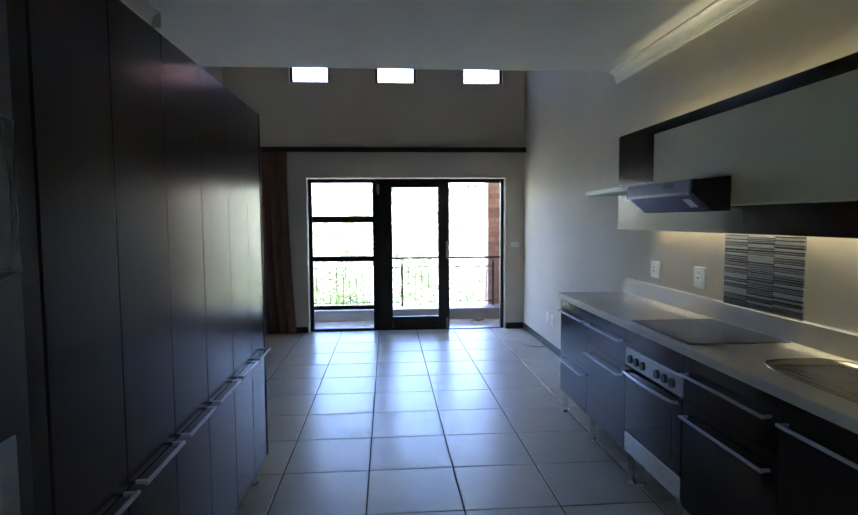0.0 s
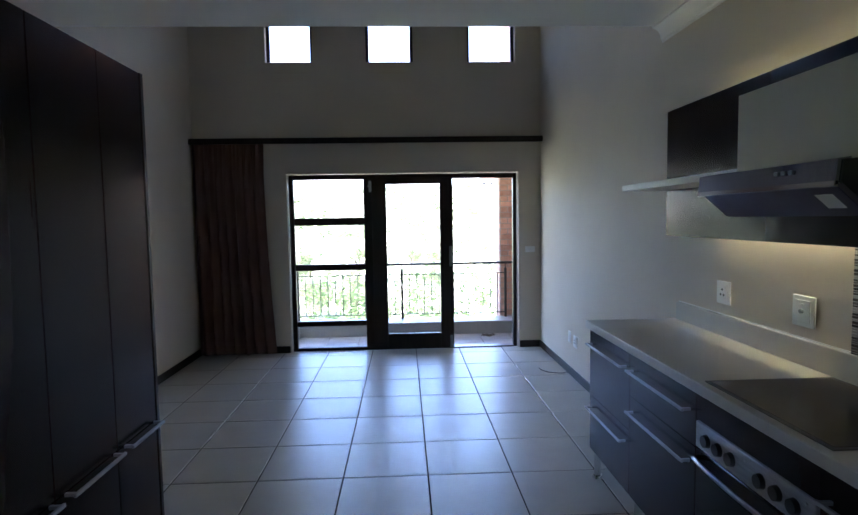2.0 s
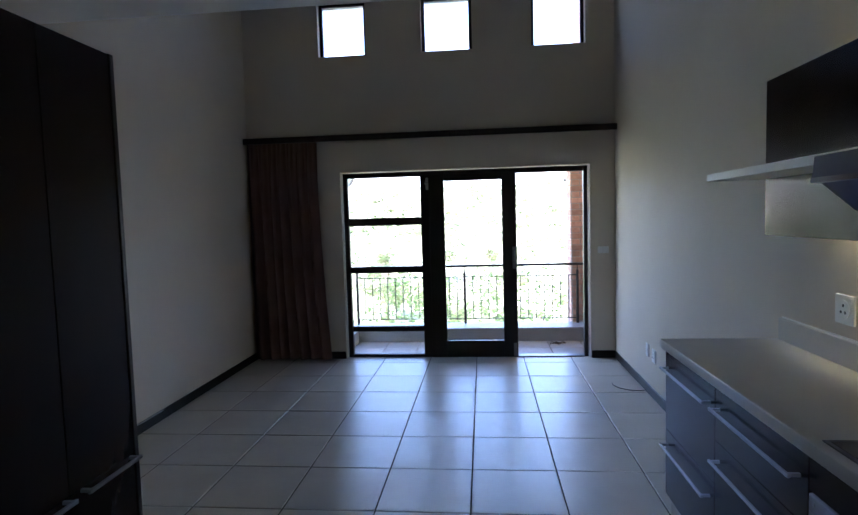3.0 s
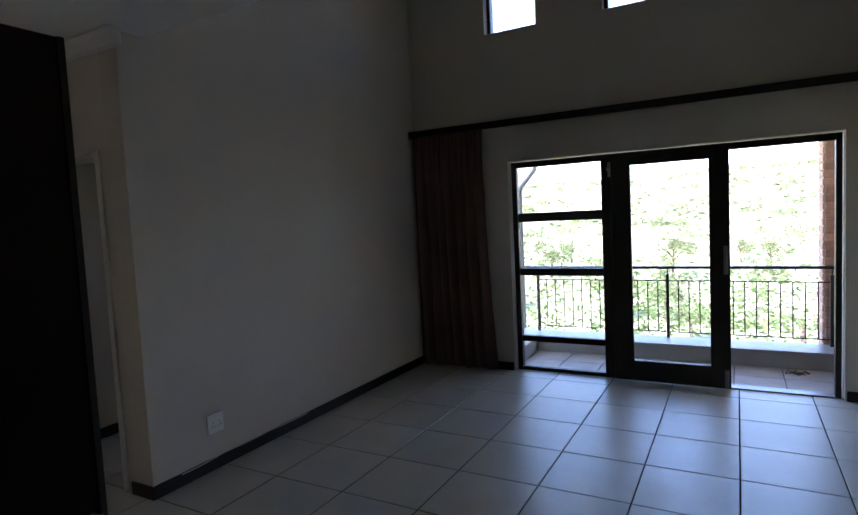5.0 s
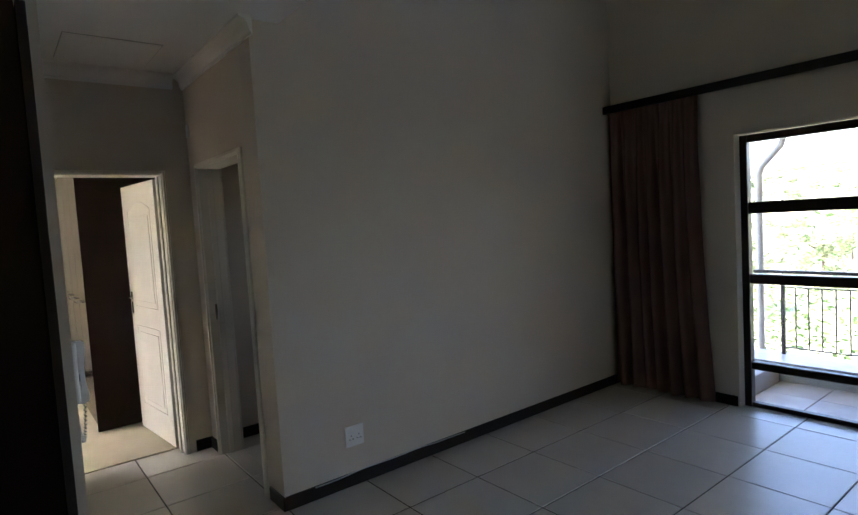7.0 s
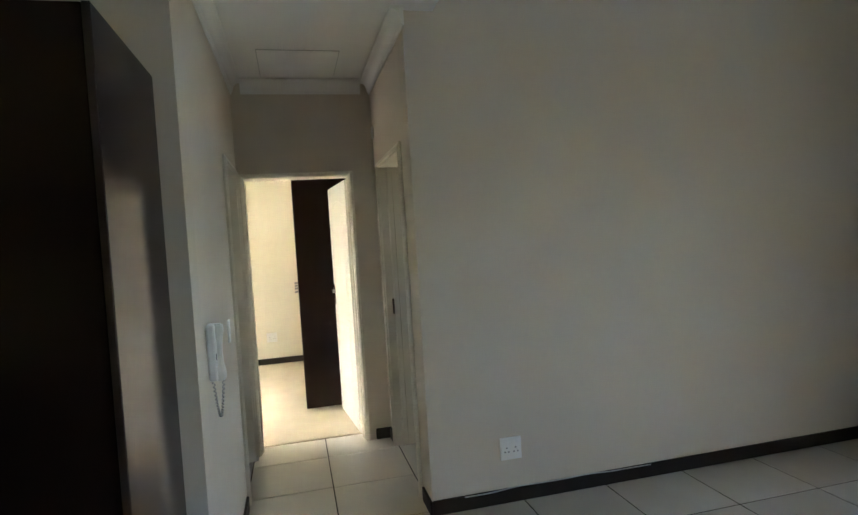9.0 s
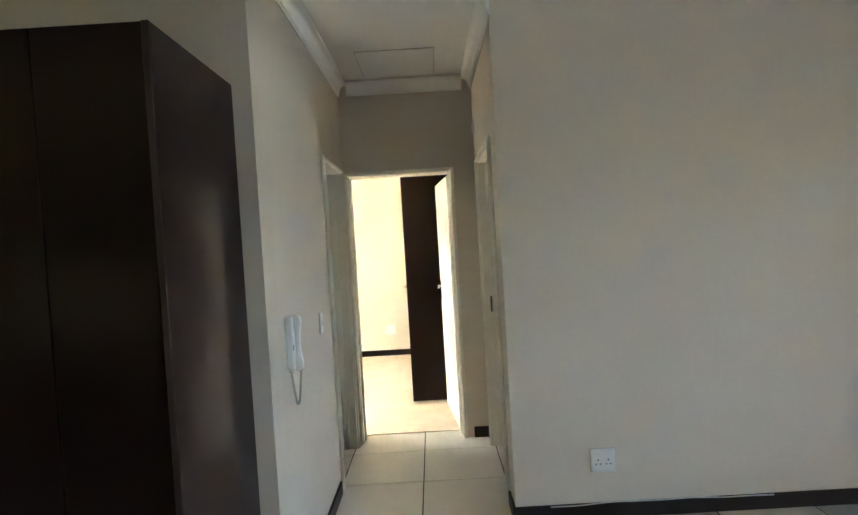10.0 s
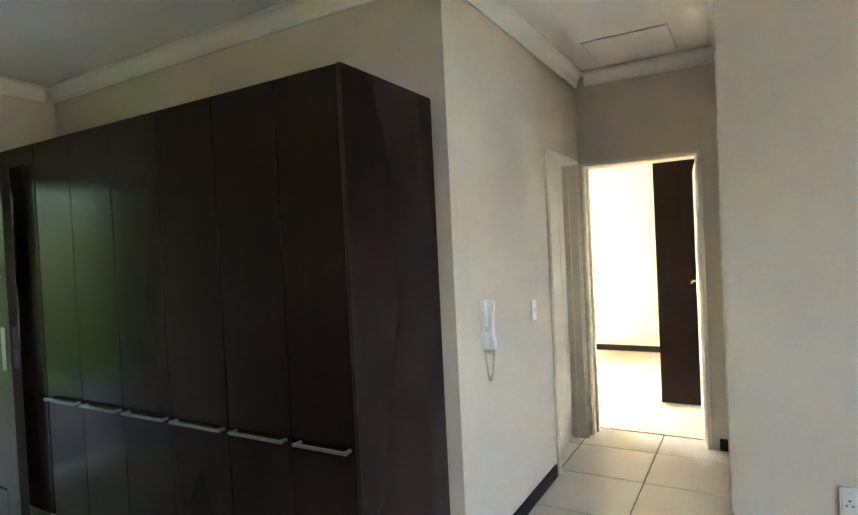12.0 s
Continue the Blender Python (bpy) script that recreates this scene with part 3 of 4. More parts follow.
part("handle", tube(bmesh.new(), hp, 0.009, 10), HOODSTEEL, dr, "bowed dark steel handle", True)
part("base_panel", block(KF - 0.002, KF + 0.024, OY0 + 0.004, OY1 - 0.004, KB + 0.012, 0.300, bevel=0.002), SINKSTEEL, oven, "brushed steel lower panel")
foot(oven, KF + 0.035, OY1 - 0.020, KB + 0.01)
foot(oven, KF + 0.075, OY1 - 0.060, KB + 0.01)
foot(oven, KF + 0.05, OY0 + 0.09, KB + 0.01)

# worktop with upstand
top = thing("worktop", (1.66, 2.9, CZ - 0.04), "long pale speckled worktop with a low upstand on the wall side", "worktop")
SX, SY, SA, SB = 1.690, 2.11, 0.198, 0.570    # middle and half sizes of the sink's rounded rim


def rim_point(a, k=1.0):
    """A point of the sink's rounded outline."""
    return (SX + k * SA * math.copysign(abs(math.cos(a)) ** 0.55, math.cos(a)), SY + k * SB * math.copysign(abs(math.sin(a)) ** 0.30, math.sin(a)))


WX0, WX1, WY0, WY1 = 1.378, XR - 0.002, 1.06, 4.827
slab = block(WX0, 1.462, WY0, WY1, CZ - 0.042, CZ, bevel=0.004, segs=2)
box(slab, 1.458, WX1, 2.75, WY1 - 0.001, CZ - 0.042, CZ - 0.0001)
box(slab, 1.458, WX1, WY0, 1.46, CZ - 0.042, CZ - 0.0001)
inner, outer = [], []
for k in range(96):
    a = 2 * math.pi * k / 96
    x, y = rim_point(a, 0.985)
    u, v = (x - SX) / (WX1 - SX if x > SX else SX - 1.458), (y - SY) / (2.75 - SY if y > SY else SY - 1.46)
    f = 1.0 / max(abs(u), abs(v))
    inner.append(slab.verts.new((x, y, CZ - 0.0001)))
    outer.append(slab.verts.new((SX + (x - SX) * f, SY + (y - SY) * f, CZ - 0.0001)))
for k in range(96):
    q = (k + 1) % 96
    slab.faces.new((inner[k], inner[q], outer[q], outer[k]))
for x in (1.458, WX1):
    for y in (1.46, 2.75):
        near = sorted(range(96), key=lambda k: (outer[k].co.x - x) ** 2 + (outer[k].co.y - y) ** 2)[:2]
        if (outer[near[0]].co - outer[near[1]].co).length > 1e-4:
            slab.faces.new((outer[near[0]], outer[near[1]], slab.verts.new((x, y, CZ - 0.0001))))
part("slab", slab, COUNTER, top)
part("upstand", block(XR - 0.022, XR - 0.002, 1.06, 4.79, CZ + 0.001, CZ + 0.105, bevel=0.003), COUNTER, top)
part("seal", block(XR - 0.006, XR - 0.001, 1.06, 4.79, CZ + 0.105, CZ + 0.110, bevel=0.001), PLASTIC, top, "white sealant line")

# hob
hob = thing("hob", (1.65, 3.27, CZ), "black ceramic glass hob set in the pale worktop", "hob")
part("glass", block(1.422, 1.880, 2.974, 3.564, CZ + 0.001, CZ + 0.006, bevel=0.002), HOBGLASS, hob)
part("rim", block(1.410, 1.892, 2.962, 3.576, CZ + 0.0005, CZ + 0.0050, bevel=0.001), BLACK, hob)

# inset sink
sink = thing("sink", (1.66, 2.2, CZ), "stainless steel inset sink with a ribbed drainer and rounded end", "sink")


def dish(x, y):
    """Height of the pressed steel over the worktop: rolled rim, ribbed drainer and shallow bowl."""
    q = (abs((x - SX) / SA) ** 4 + abs((y - SY) / SB) ** 8) ** 0.25
    e = max(0.0, min(1.0, (0.97 - q) / 0.12))
    e = e * e * (3 - 2 * e)
    rib = 0.0035 * max(0.0, math.cos((x - SX) * 2 * math.pi / 0.036)) * max(0.0, min(1.0, (0.80 - q) / 0.06)) if y > 2.22 else 0.0
    bowl = max(0.0, min(1.0, (2.18 - y) / 0.05))
    return 0.0045 - e * (0.013 + 0.018 * bowl) + rib


b = bmesh.new()
nu, nv = 72, 40
cols = []
for i in range(nu):
    a = 2 * math.pi * i / nu
    dx = math.copysign(abs(math.cos(a)) ** 0.55, math.cos(a))
    dy = math.copysign(abs(math.sin(a)) ** 0.30, math.sin(a))
    cols.append([b.verts.new((SX + SA * dx * j / nv, SY + SB * dy * j / nv, CZ + dish(SX + SA * dx * j / nv, SY + SB * dy * j / nv))) for j in range(2, nv + 1)] + [b.verts.new((SX + SA * dx * 1.004, SY + SB * dy * 1.002, CZ + 0.0005))])
for c0, c1 in zip(cols, cols[1:] + cols[:1]):
    for j in range(len(c0) - 1):
        b.faces.new((c0[j], c0[j + 1], c1[j + 1], c1[j]))
b.faces.new([c[0] for c in cols])
part("pressed_bowl", b, SINKSTEEL, sink, "stainless steel pressed drainer and bowl", True)

# ---- wall panel, cupboards, hood and shelf above the worktop ----
PX, PY0, PY1, PZ0, PZ1 = 1.868, 1.0, 4.855, 1.425, 2.142
panel = thing("wall_panel", (1.9, 3.0, PZ0), "long dark wenge wall panel with warm light behind its edges", "wall panel")
part("board", block(PX, PX + 0.022, PY0, PY1, PZ0, PZ1, bevel=0.0015), WENGE, panel)
part("batten", block(PX + 0.022, XR, PY0 + 0.1, PY1 - 0.1, PZ0 + 0.20, PZ0 + 0.23), BLACK, panel)
part("batten", block(PX + 0.022, XR, PY0 + 0.1, PY1 - 0.1, PZ1 - 0.23, PZ1 - 0.20), BLACK, panel)
part("light_strip", block(PX + 0.028, PX + 0.052, PY0 + 0.3, 4.35, PZ0 + 0.100, PZ0 + 0.102), LED_LOW, panel, "warm glowing light strip")
part("light_strip", block(PX + 0.028, PX + 0.052, PY0 + 0.3, 4.35, PZ1 - 0.122, PZ1 - 0.120), LED, panel, "warm glowing light strip")

HX = 1.575
for y0, y1 in ((2.270, 3.680), (1.0, 2.266)):
    c = thing("wall_cupboard", (1.72, (y0 + y1) / 2, 1.57), "cream laminate wall cupboard with a plain lift-up front", "cupboard", "cream wall cupboards")
    part("body", block(HX + 0.02, PX - 0.001, y0 + 0.001, y1 - 0.001, 1.570, 1.980), CREAM, c)
    part("door", block(HX, HX + 0.018, y0 + 0.0015, y1 - 0.0015, 1.566, 1.984, bevel=0.0012), CREAM, c)

hood = thing("cooker_hood", (1.5, 3.28, 1.59), "slim steel visor cooker hood with black end cheeks", "cooker hood")
hy0, hy1 = 2.950, 3.592
prof = [(HX - 0.001, 1.539), (HX - 0.001, 1.695), (1.398, 1.677), (1.392, 1.623), (1.492, 1.537)]
part("casing", prism(bmesh.new(), prof, "y", hy0 + 0.006, hy1 - 0.004), BLACK, hood)
part("visor", prism(bmesh.new(), [(1.380, 1.615), (1.386, 1.679), (1.42, 1.685), (1.42, 1.621)], "y", hy0, hy1), HOODSTEEL, hood, "dark brushed steel visor front")
part("filter", prism(bmesh.new(), [(1.398, 1.6165), (1.488, 1.5395), (1.4865, 1.5375), (1.3965, 1.6145)], "y", hy0 + 0.02, hy1 - 0.02), FILTERSTEEL, hood, "sloping metal grease filter")
part("lower_trim", prism(bmesh.new(), [(1.377, 1.612), (1.378, 1.625), (1.388, 1.625), (1.388, 1.610)], "y", hy0, hy1), CHROME, hood)
part("cheek", prism(bmesh.new(), prof, "y", hy0 - 0.004, hy0 + 0.006), BLACK, hood, "black end cheek")
part("cheek", prism(bmesh.new(), prof, "y", hy1 - 0.004, hy1 + 0.004), BLACK, hood, "black end cheek")
lamp = block(-0.028, 0.028, -0.032, 0.032, -0.002, 0.002, bevel=0.001)
lamp.transform(Matrix.Translation((1.442, 3.04, 1.577)) @ Matrix.Rotation(radians(40.7), 4, "Y"))
part("lamp_cover", lamp, PLASTIC, hood, "white lamp cover under the hood")
for y in (3.11, 3.14, 3.17):
    part("button", block(1.378, 1.386, y - 0.009, y + 0.009, 1.651, 1.663, bevel=0.001), BLACK, hood)

shelf = thing("wall_shelf", (1.75, 4.3, 1.72), "thin cream cantilevered shelf on the dark wall panel", "shelf")
part("board", block(1.622, PX, 3.685, 4.905, 1.688, 1.722, bevel=0.002), DOORPAINT, shelf)
part("bracket", block(PX - 0.03, PX, 3.76, 3.80, 1.720, 1.730, bevel=0.002), ALU, shelf)

# mosaic splashback: stacked stick tiles
mos = thing("mosaic_splashback", (XR, 3.18, 1.05), "striped black, grey and white stick mosaic splashback", "splashback")
part("backing", block(XR - 0.005, XR - 0.001, 2.927, 3.526, 1.034, 1.422), GREYPLASTIC, mos, "grey mosaic backing and edge trim")
STICKS = [mottled("black_stick", (0.010, 0.010, 0.011), (0.022, 0.022, 0.023), 0.3, 20, 100, 0.02, gloss=0.22), mottled("grey_stick", (0.075, 0.068, 0.066), (0.12, 0.11, 0.105), 0.35, 20, 100, 0.02, gloss=0.25), mottled("white_stick", (0.30, 0.28, 0.265), (0.38, 0.36, 0.335), 0.3, 20, 100, 0.02), mottled("brown_stick", (0.036, 0.029, 0.026), (0.06, 0.05, 0.044), 0.3, 20, 100, 0.02, gloss=0.22)]
rng = random.Random(4)
stick_meshes = {}
for c in range(3):
    ya = 2.930 + c * 0.1985
    z = 1.037
    while z < 1.412:
        h = rng.choice((0.0080, 0.0095, 0.0110, 0.0125))
        k = rng.choices((0, 1, 2, 3), (5, 4, 3.2, 2))[0]
        if (h, k) not in stick_meshes:
            stick_meshes[h, k] = mesh_of("stick_tile", block(-0.006, 0, 0, 0.195, 0, h - 0.0026, bevel=0.0008), STICKS[k])
        o = new("stick_tile", stick_meshes[h, k])
        o.parent = mos
        o.location = (-0.005, ya - 3.18, z - 1.05)
        z += h

# ---- sockets and switches ----
def wall_plate(name, at, facing, w, h, label, category, kind):
    """A plastic plate on a wall; facing is the angle about z of the way it looks."""
    t = new(name)
    tagged(t, label, category)
    def add(pn, bm, mat, lab="", parent=None):
        o = new(pn, mesh_of(pn, bm, mat))
        o.parent = parent or t
        if lab:
            tagged(o, lab)
        return o
    pl = add("plate", block(0, 0.009, -w / 2, w / 2, -h / 2, h / 2, bevel=0.003, segs=2), PLASTIC)
    if kind == "socket":
        add("face", block(0.009, 0.012, -w * 0.42, w * 0.42, -h * 0.42, h * 0.42, bevel=0.0012), PLASTIC)
        for y in (-w * 0.21, w * 0.21):
            for dy, dz in ((0, 0.012), (-0.011, -0.010), (0.011, -0.010)):
                add("pin_hole", block(0.0121, 0.0128, y + dy - 0.0035, y + dy + 0.0035, dz - 0.010 + 0.0, dz - 0.003, bevel=0.0003), BLACK)
        for y in (-w * 0.21, w * 0.21):
            add("rocker", block(0.012, 0.016, y - 0.008, y + 0.008, h * 0.20, h * 0.33, bevel=0.001), PLASTIC)
    elif kind == "round":
        b = rod(bmesh.new(), (0.009, 0, 0), (0.013, 0, 0), h * 0.32, 28)
        add("outlet_ring", b, PLASTIC)
        for dy, dz in ((0, 0.016), (-0.013, -0.010), (0.013, -0.010)):
            add("pin_hole", rod(bmesh.new(), (0.0128, dy, dz), (0.0138, dy, dz), 0.006, 12), BLACK)
        add("rocker", block(0.009, 0.014, w * 0.26, w * 0.40, h * 0.24, h * 0.40, bevel=0.001), PLASTIC)
    elif kind == "isolator":
        add("surround", block(0.009, 0.013, -w * 0.34, w * 0.34, -h * 0.36, h * 0.36, bevel=0.001), PLASTIC)
        add("knob", rod(bmesh.new(), (0.013, 0, 0), (0.022, 0, 0), 0.009, 14), GREYPLASTIC)
        add("pilot_light", block(0.013, 0.015, -0.005, 0.005, 0.024, 0.030, bevel=0.0005), GREYPLASTIC)
    else:
        n = 3 if kind == "triple" else 1
        for i in range(n):
            y = (i - (n - 1) / 2) * 0.022
            add("rocker", block(0.009, 0.014, y - 0.008, y + 0.008, -0.016, 0.016, bevel=0.001), PLASTIC)
    t.matrix_world = pose(*at, 0, 0, facing)
    return t


wall_plate("socket", (XR, 4.335, 1.152), 180, 0.115, 0.115, "square white socket outlet on the kitchen wall", "socket", "round")
wall_plate("isolator_switch", (XR, 3.77, 1.152), 180, 0.125, 0.125, "square white cooker isolator switch on the kitchen wall", "switch", "isolator")
wall_plate("socket", (XR, 6.945, 0.372), 180, 0.075, 0.11, "small white aerial socket low on the living wall", "socket", "single")
wall_plate("socket", (XR, 6.765, 0.358), 180, 0.10, 0.11, "square white socket outlet low on the living wall", "socket", "round")
wall_plate("socket", (XL, 5.335, 0.302), 0, 0.125, 0.125, "double white socket outlet low on the beige wall", "socket", "socket")
wall_plate("light_switch", (1.80, YF, 1.165), -90, 0.115, 0.07, "white light switch plate beside the balcony door", "switch", "triple")
wall_plate("light_switch", (-2.225, HL, 1.076), 90, 0.07, 0.115, "white light switch plate beside the passage door", "switch", "single")
wall_plate("socket", (XB, 3.90, 0.35), 0, 0.13, 0.12, "double white socket outlet low on the bedroom wall", "socket", "socket")
wall_plate("light_switch", (-3.3, HR, 2.30), -90, 0.05, 0.09, "small white sensor high on the passage wall", "sensor", "single")

# intercom handset
ic = thing("intercom", (-1.522, HL, 1.0), "white wall intercom handset with a coiled cord", "intercom")
part("base", block(-1.570, -1.497, HL, HL + 0.033, 0.980, 1.205, bevel=0.008, segs=2), PLASTIC, ic)
grip = [(0.026, 0.975), (0.058, 0.977), (0.063, 0.993), (0.061, 1.022), (0.055, 1.046), (0.053, 1.090), (0.055, 1.137), (0.061, 1.162), (0.063, 1.189), (0.058, 1.205), (0.026, 1.207), (0.026, 1.165), (0.036, 1.141), (0.036, 1.043), (0.026, 1.021)]
hb = prism(bmesh.new(), [(HL + y, z) for y, z in grip], "x", -1.549, -1.512)
bmesh.ops.bevel(hb, geom=hb.edges[:], offset=0.005, segments=2, affect="EDGES", clamp_overlap=True)
part("handset", hb, PLASTIC, ic, "white receiver", True)
part("call_button", block(-1.499, -1.492, HL + 0.033, HL + 0.036, 1.065, 1.090, bevel=0.001), GREYPLASTIC, ic)
coil = []
for k in range(220):
    f = k / 219
    s = math.sin(math.pi * f)
    a = f * 2 * math.pi * 26
    cx = -1.546 + 0.038 * f
    cz = 0.977 - 0.145 * s
    coil.append((cx + 0.0045 * math.cos(a), HL + 0.048 - 0.034 * f + 0.0045 * math.sin(a), cz))
part("coiled_cord", tube(bmesh.new(), coil, 0.0020, 6), GREYPLASTIC, ic, "coiled grey cord", True)

# ---- doorways of the passage ----
def casing(name, axis, hole, face0, face1, label):
    """Jambs, head and moulded architraves of a doorway. axis: the way the wall runs."""
    t = thing(name, (0, 0, 0), label, "door frame", kind="structure")
    u0, u1, _, z1 = hole
    def put(nm, a, b, f0, f1, za, zb, bev=0.004):
        bm = block(a, b, f0, f1, za, zb, bevel=bev) if axis == "x" else block(f0, f1, a, b, za, zb, bevel=bev)
        return part(nm, bm, JAMBPAINT, t)
    put("jamb", u0 - 0.002, u0 + 0.012, face0 - 0.008, face1 + 0.008, 0.0, z1)
    put("jamb", u1 - 0.012, u1 + 0.002, face0 - 0.008, face1 + 0.008, 0.0, z1)
    put("head", u0 + 0.012, u1 - 0.012, face0 - 0.008, face1 + 0.008, z1 - 0.012, z1 + 0.002)
    mid = (face0 + face1) / 2
    put("stop", u0 + 0.012, u0 + 0.024, mid - 0.02, mid + 0.02, 0.0, z1 - 0.012)
    put("stop", u1 - 0.024, u1 - 0.012, mid - 0.02, mid + 0.02, 0.0, z1 - 0.012)
    for f0, f1, w in ((face0 - 0.016, face0, 0.022), (face1, face1 + 0.016, 0.022), (face0 - 0.022, face0 - 0.014, 0.010), (face1 + 0.014, face1 + 0.022, 0.010)):
        put("architrave", u0 - w, u0 + 0.004, f0, f1, 0.0, z1 + w, 0.003)
        put("architrave", u1 - 0.004, u1 + w, f0, f1, 0.0, z1 + w, 0.003)
        put("architrave", u0 + 0.004, u1 - 0.004, f0, f1, z1 - 0.004, z1 + w, 0.003)
    return t


casing("door_1", "y", D1, XE - 0.15, XE, "cream painted door frame at the end of the passage")
c2 = casing("door_2", "x", D2, HR, HR + 0.14, "cream painted door frame of a dim side room")
part("strike_plate", block(D2[0] + 0.012, D2[0] + 0.015, HR + 0.036, HR + 0.058, 0.965, 1.075, bevel=0.001), SINKSTEEL, c2, "dull steel strike plate")
casing("door_3", "x", D3, HL - 0.14, HL, "cream painted door frame with a closed door")


def door_leaf(name, w, h, m, label, handle_at):
    """A moulded two-panel door leaf, built from its hinge along +x, facing -y and +y."""
    t = new(name)
    tagged(t, label, "door")
    def add(pn, bm, mat, lab="", parent=None, smooth=False):
        o = new(pn, mesh_of(pn, bm, mat, smooth))
        o.parent = parent or t
        if lab:
            tagged(o, lab)
        return o
    slab = block(0, w, -0.018, 0.018, 0.0, h, bevel=0.002)
    add("slab", slab, DOORPAINT)
    for side in (-1, 1):
        for z0, z1 in ((0.22, 0.86), (1.02, h - 0.14)):
            b = bmesh.new()
            a0, a1 = 0.12, w - 0.12
            top = 0.06 if z1 > 1.2 else 0.0
            pts = [(a0, side * 0.019, z0), (a1, side * 0.019, z0), (a1, side * 0.019, z1 - top)]
            pts += [(a1 + (a0 - a1) * k / 10, side * 0.019, z1 - top + top * math.sin(math.pi * k / 10)) for k in range(1, 10)]
            pts += [(a0, side * 0.019, z1 - top), (a0, side * 0.019, z0)]
            tube(b, [(px, side * 0.0165, pz) for px, _, pz in pts], 0.0042, 8)
            add("panel_moulding", b, DOORPAINT)
            add("raised_panel", block(a0 + 0.045, a1 - 0.045, *sorted((side * 0.0178, side * 0.0200)), z0 + 0.045, z1 - top - 0.045, bevel=0.002), DOORPAINT)
    for side in (-1, 1):
        pl = add("handle_plate", block(handle_at - 0.02, handle_at + 0.02, *sorted((side * 0.018, side * 0.023)), 0.95, 1.13, bevel=0.002), CHROME, "chrome back plate")
        b = rod(bmesh.new(), (handle_at, side * 0.02, 1.075), (handle_at, side * 0.06, 1.075), 0.010, 12)
        tube(b, [(handle_at, side * 0.058, 1.075), (handle_at - 0.05, side * 0.060, 1.076), (handle_at - 0.115, side * 0.056, 1.070)], 0.009, 10)
        add("lever", b, CHROME, "chrome lever", pl, True)
    for z in (0.2, 1.0, 1.75):
        add("hinge", rod(bmesh.new(), (-0.003, -0.021, z), (-0.003, -0.021, z + 0.09), 0.006, 10), STEEL)
    t.matrix_world = m
    return t


door_leaf("bedroom_door", 0.755, 1.975, pose(XE - 0.165, D1[1] - 0.012, 0.008, 0, 0, 186), "white moulded panel door standing wide open into the bedroom", 0.70)
door_leaf("passage_door", 0.665, 2.0, pose(D3[0] + 0.015, HL - 0.115, 0.006, 0, 0, 0), "cream moulded panel door, closed in its deep frame", 0.60)

# bedroom wardrobe, end panel towards the door
wd = thing("wardrobe", (-5.1, 4.6, 0), "tall dark wenge bedroom wardrobe with bar handles", "wardrobe")
part("body", block(XB + 0.02, -4.335, 4.285, 4.98, 0.02, 2.2, bevel=0.002), WENGE, wd)
part("end_panel", block(-4.333, -4.315, 4.262, 4.98, 0.02, 2.2, bevel=0.002), WENGE, wd)
part("plinth", block(-6.0, -4.37, 4.33, 4.9, 0.0, 0.02), BLACK, wd)
for x0, x1 in ((-4.78, -4.337), (-5.22, -4.784), (-5.66, -5.224), (-6.12, -5.664)):
    d = part("door", block(x0, x1, 4.265, 4.284, 0.08, 2.19, bevel=0.0015), WENGE, wd)
    h = part("handle", block(x0 + 0.03, x0 + 0.20, 4.228, 4.238, 1.055, 1.067, bevel=0.002), ALU, d, "slim metal bar handle")
    part("post", block(x0 + 0.04, x0 + 0.05, 4.238, 4.265, 1.056, 1.066), ALU, h)
    part("post", block(x0 + 0.18, x0 + 0.19, 4.238, 4.265, 1.056, 1.066), ALU, h)
# bedroom window
wx0, wx1, wz0, wz1 = BWIN
bw = thing("window_5", ((wx0 + wx1) / 2, BY0 - 0.1, wz0), "wide bedroom window in a dark timber frame", "window", kind="structure")
wm = (wx0 + wx1) / 2
for x0, x1, z0, z1 in ((wx0, wx0 + 0.05, wz0, wz1), (wx1 - 0.05, wx1, wz0, wz1), (wx0 + 0.05, wx1 - 0.05, wz0, wz0 + 0.05), (wx0 + 0.05, wx1 - 0.05, wz1 - 0.05, wz1), (wm - 0.025, wm + 0.025, wz0 + 0.05, wz1 - 0.05)):
    part("frame_bar", block(x0, x1, BY0 - 0.13, BY0 - 0.07, z0, z1, bevel=0.003), FRAMEWOOD, bw)
for x0, x1 in ((wx0 + 0.046, wm - 0.021), (wm + 0.021, wx1 - 0.046)):
    g = part("pane", block(x0, x1, BY0 - 0.103, BY0 - 0.097, wz0 + 0.046, wz1 - 0.046), GLASS, bw)
    g.visible_shadow = False

# side room window
sx0, sx1, sz0, sz1 = SWIN
sw = thing("window_6", ((sx0 + sx1) / 2, 7.18, sz0), "small side room window in a dark timber frame", "window", kind="structure")
for x0, x1, z0, z1 in ((sx0, sx0 + 0.04, sz0, sz1), (sx1 - 0.04, sx1, sz0, sz1), (sx0 + 0.04, sx1 - 0.04, sz0, sz0 + 0.04), (sx0 + 0.04, sx1 - 0.04, sz1 - 0.04, sz1)):
    part("frame_bar", block(x0, x1, 7.15, 7.21, z0, z1, bevel=0.003), FRAMEWOOD, sw)
g = part("pane", block(sx0 + 0.036, sx1 - 0.036, 7.178, 7.184, sz0 + 0.036, sz1 - 0.036), GLASS, sw)
g.visible_shadow = False

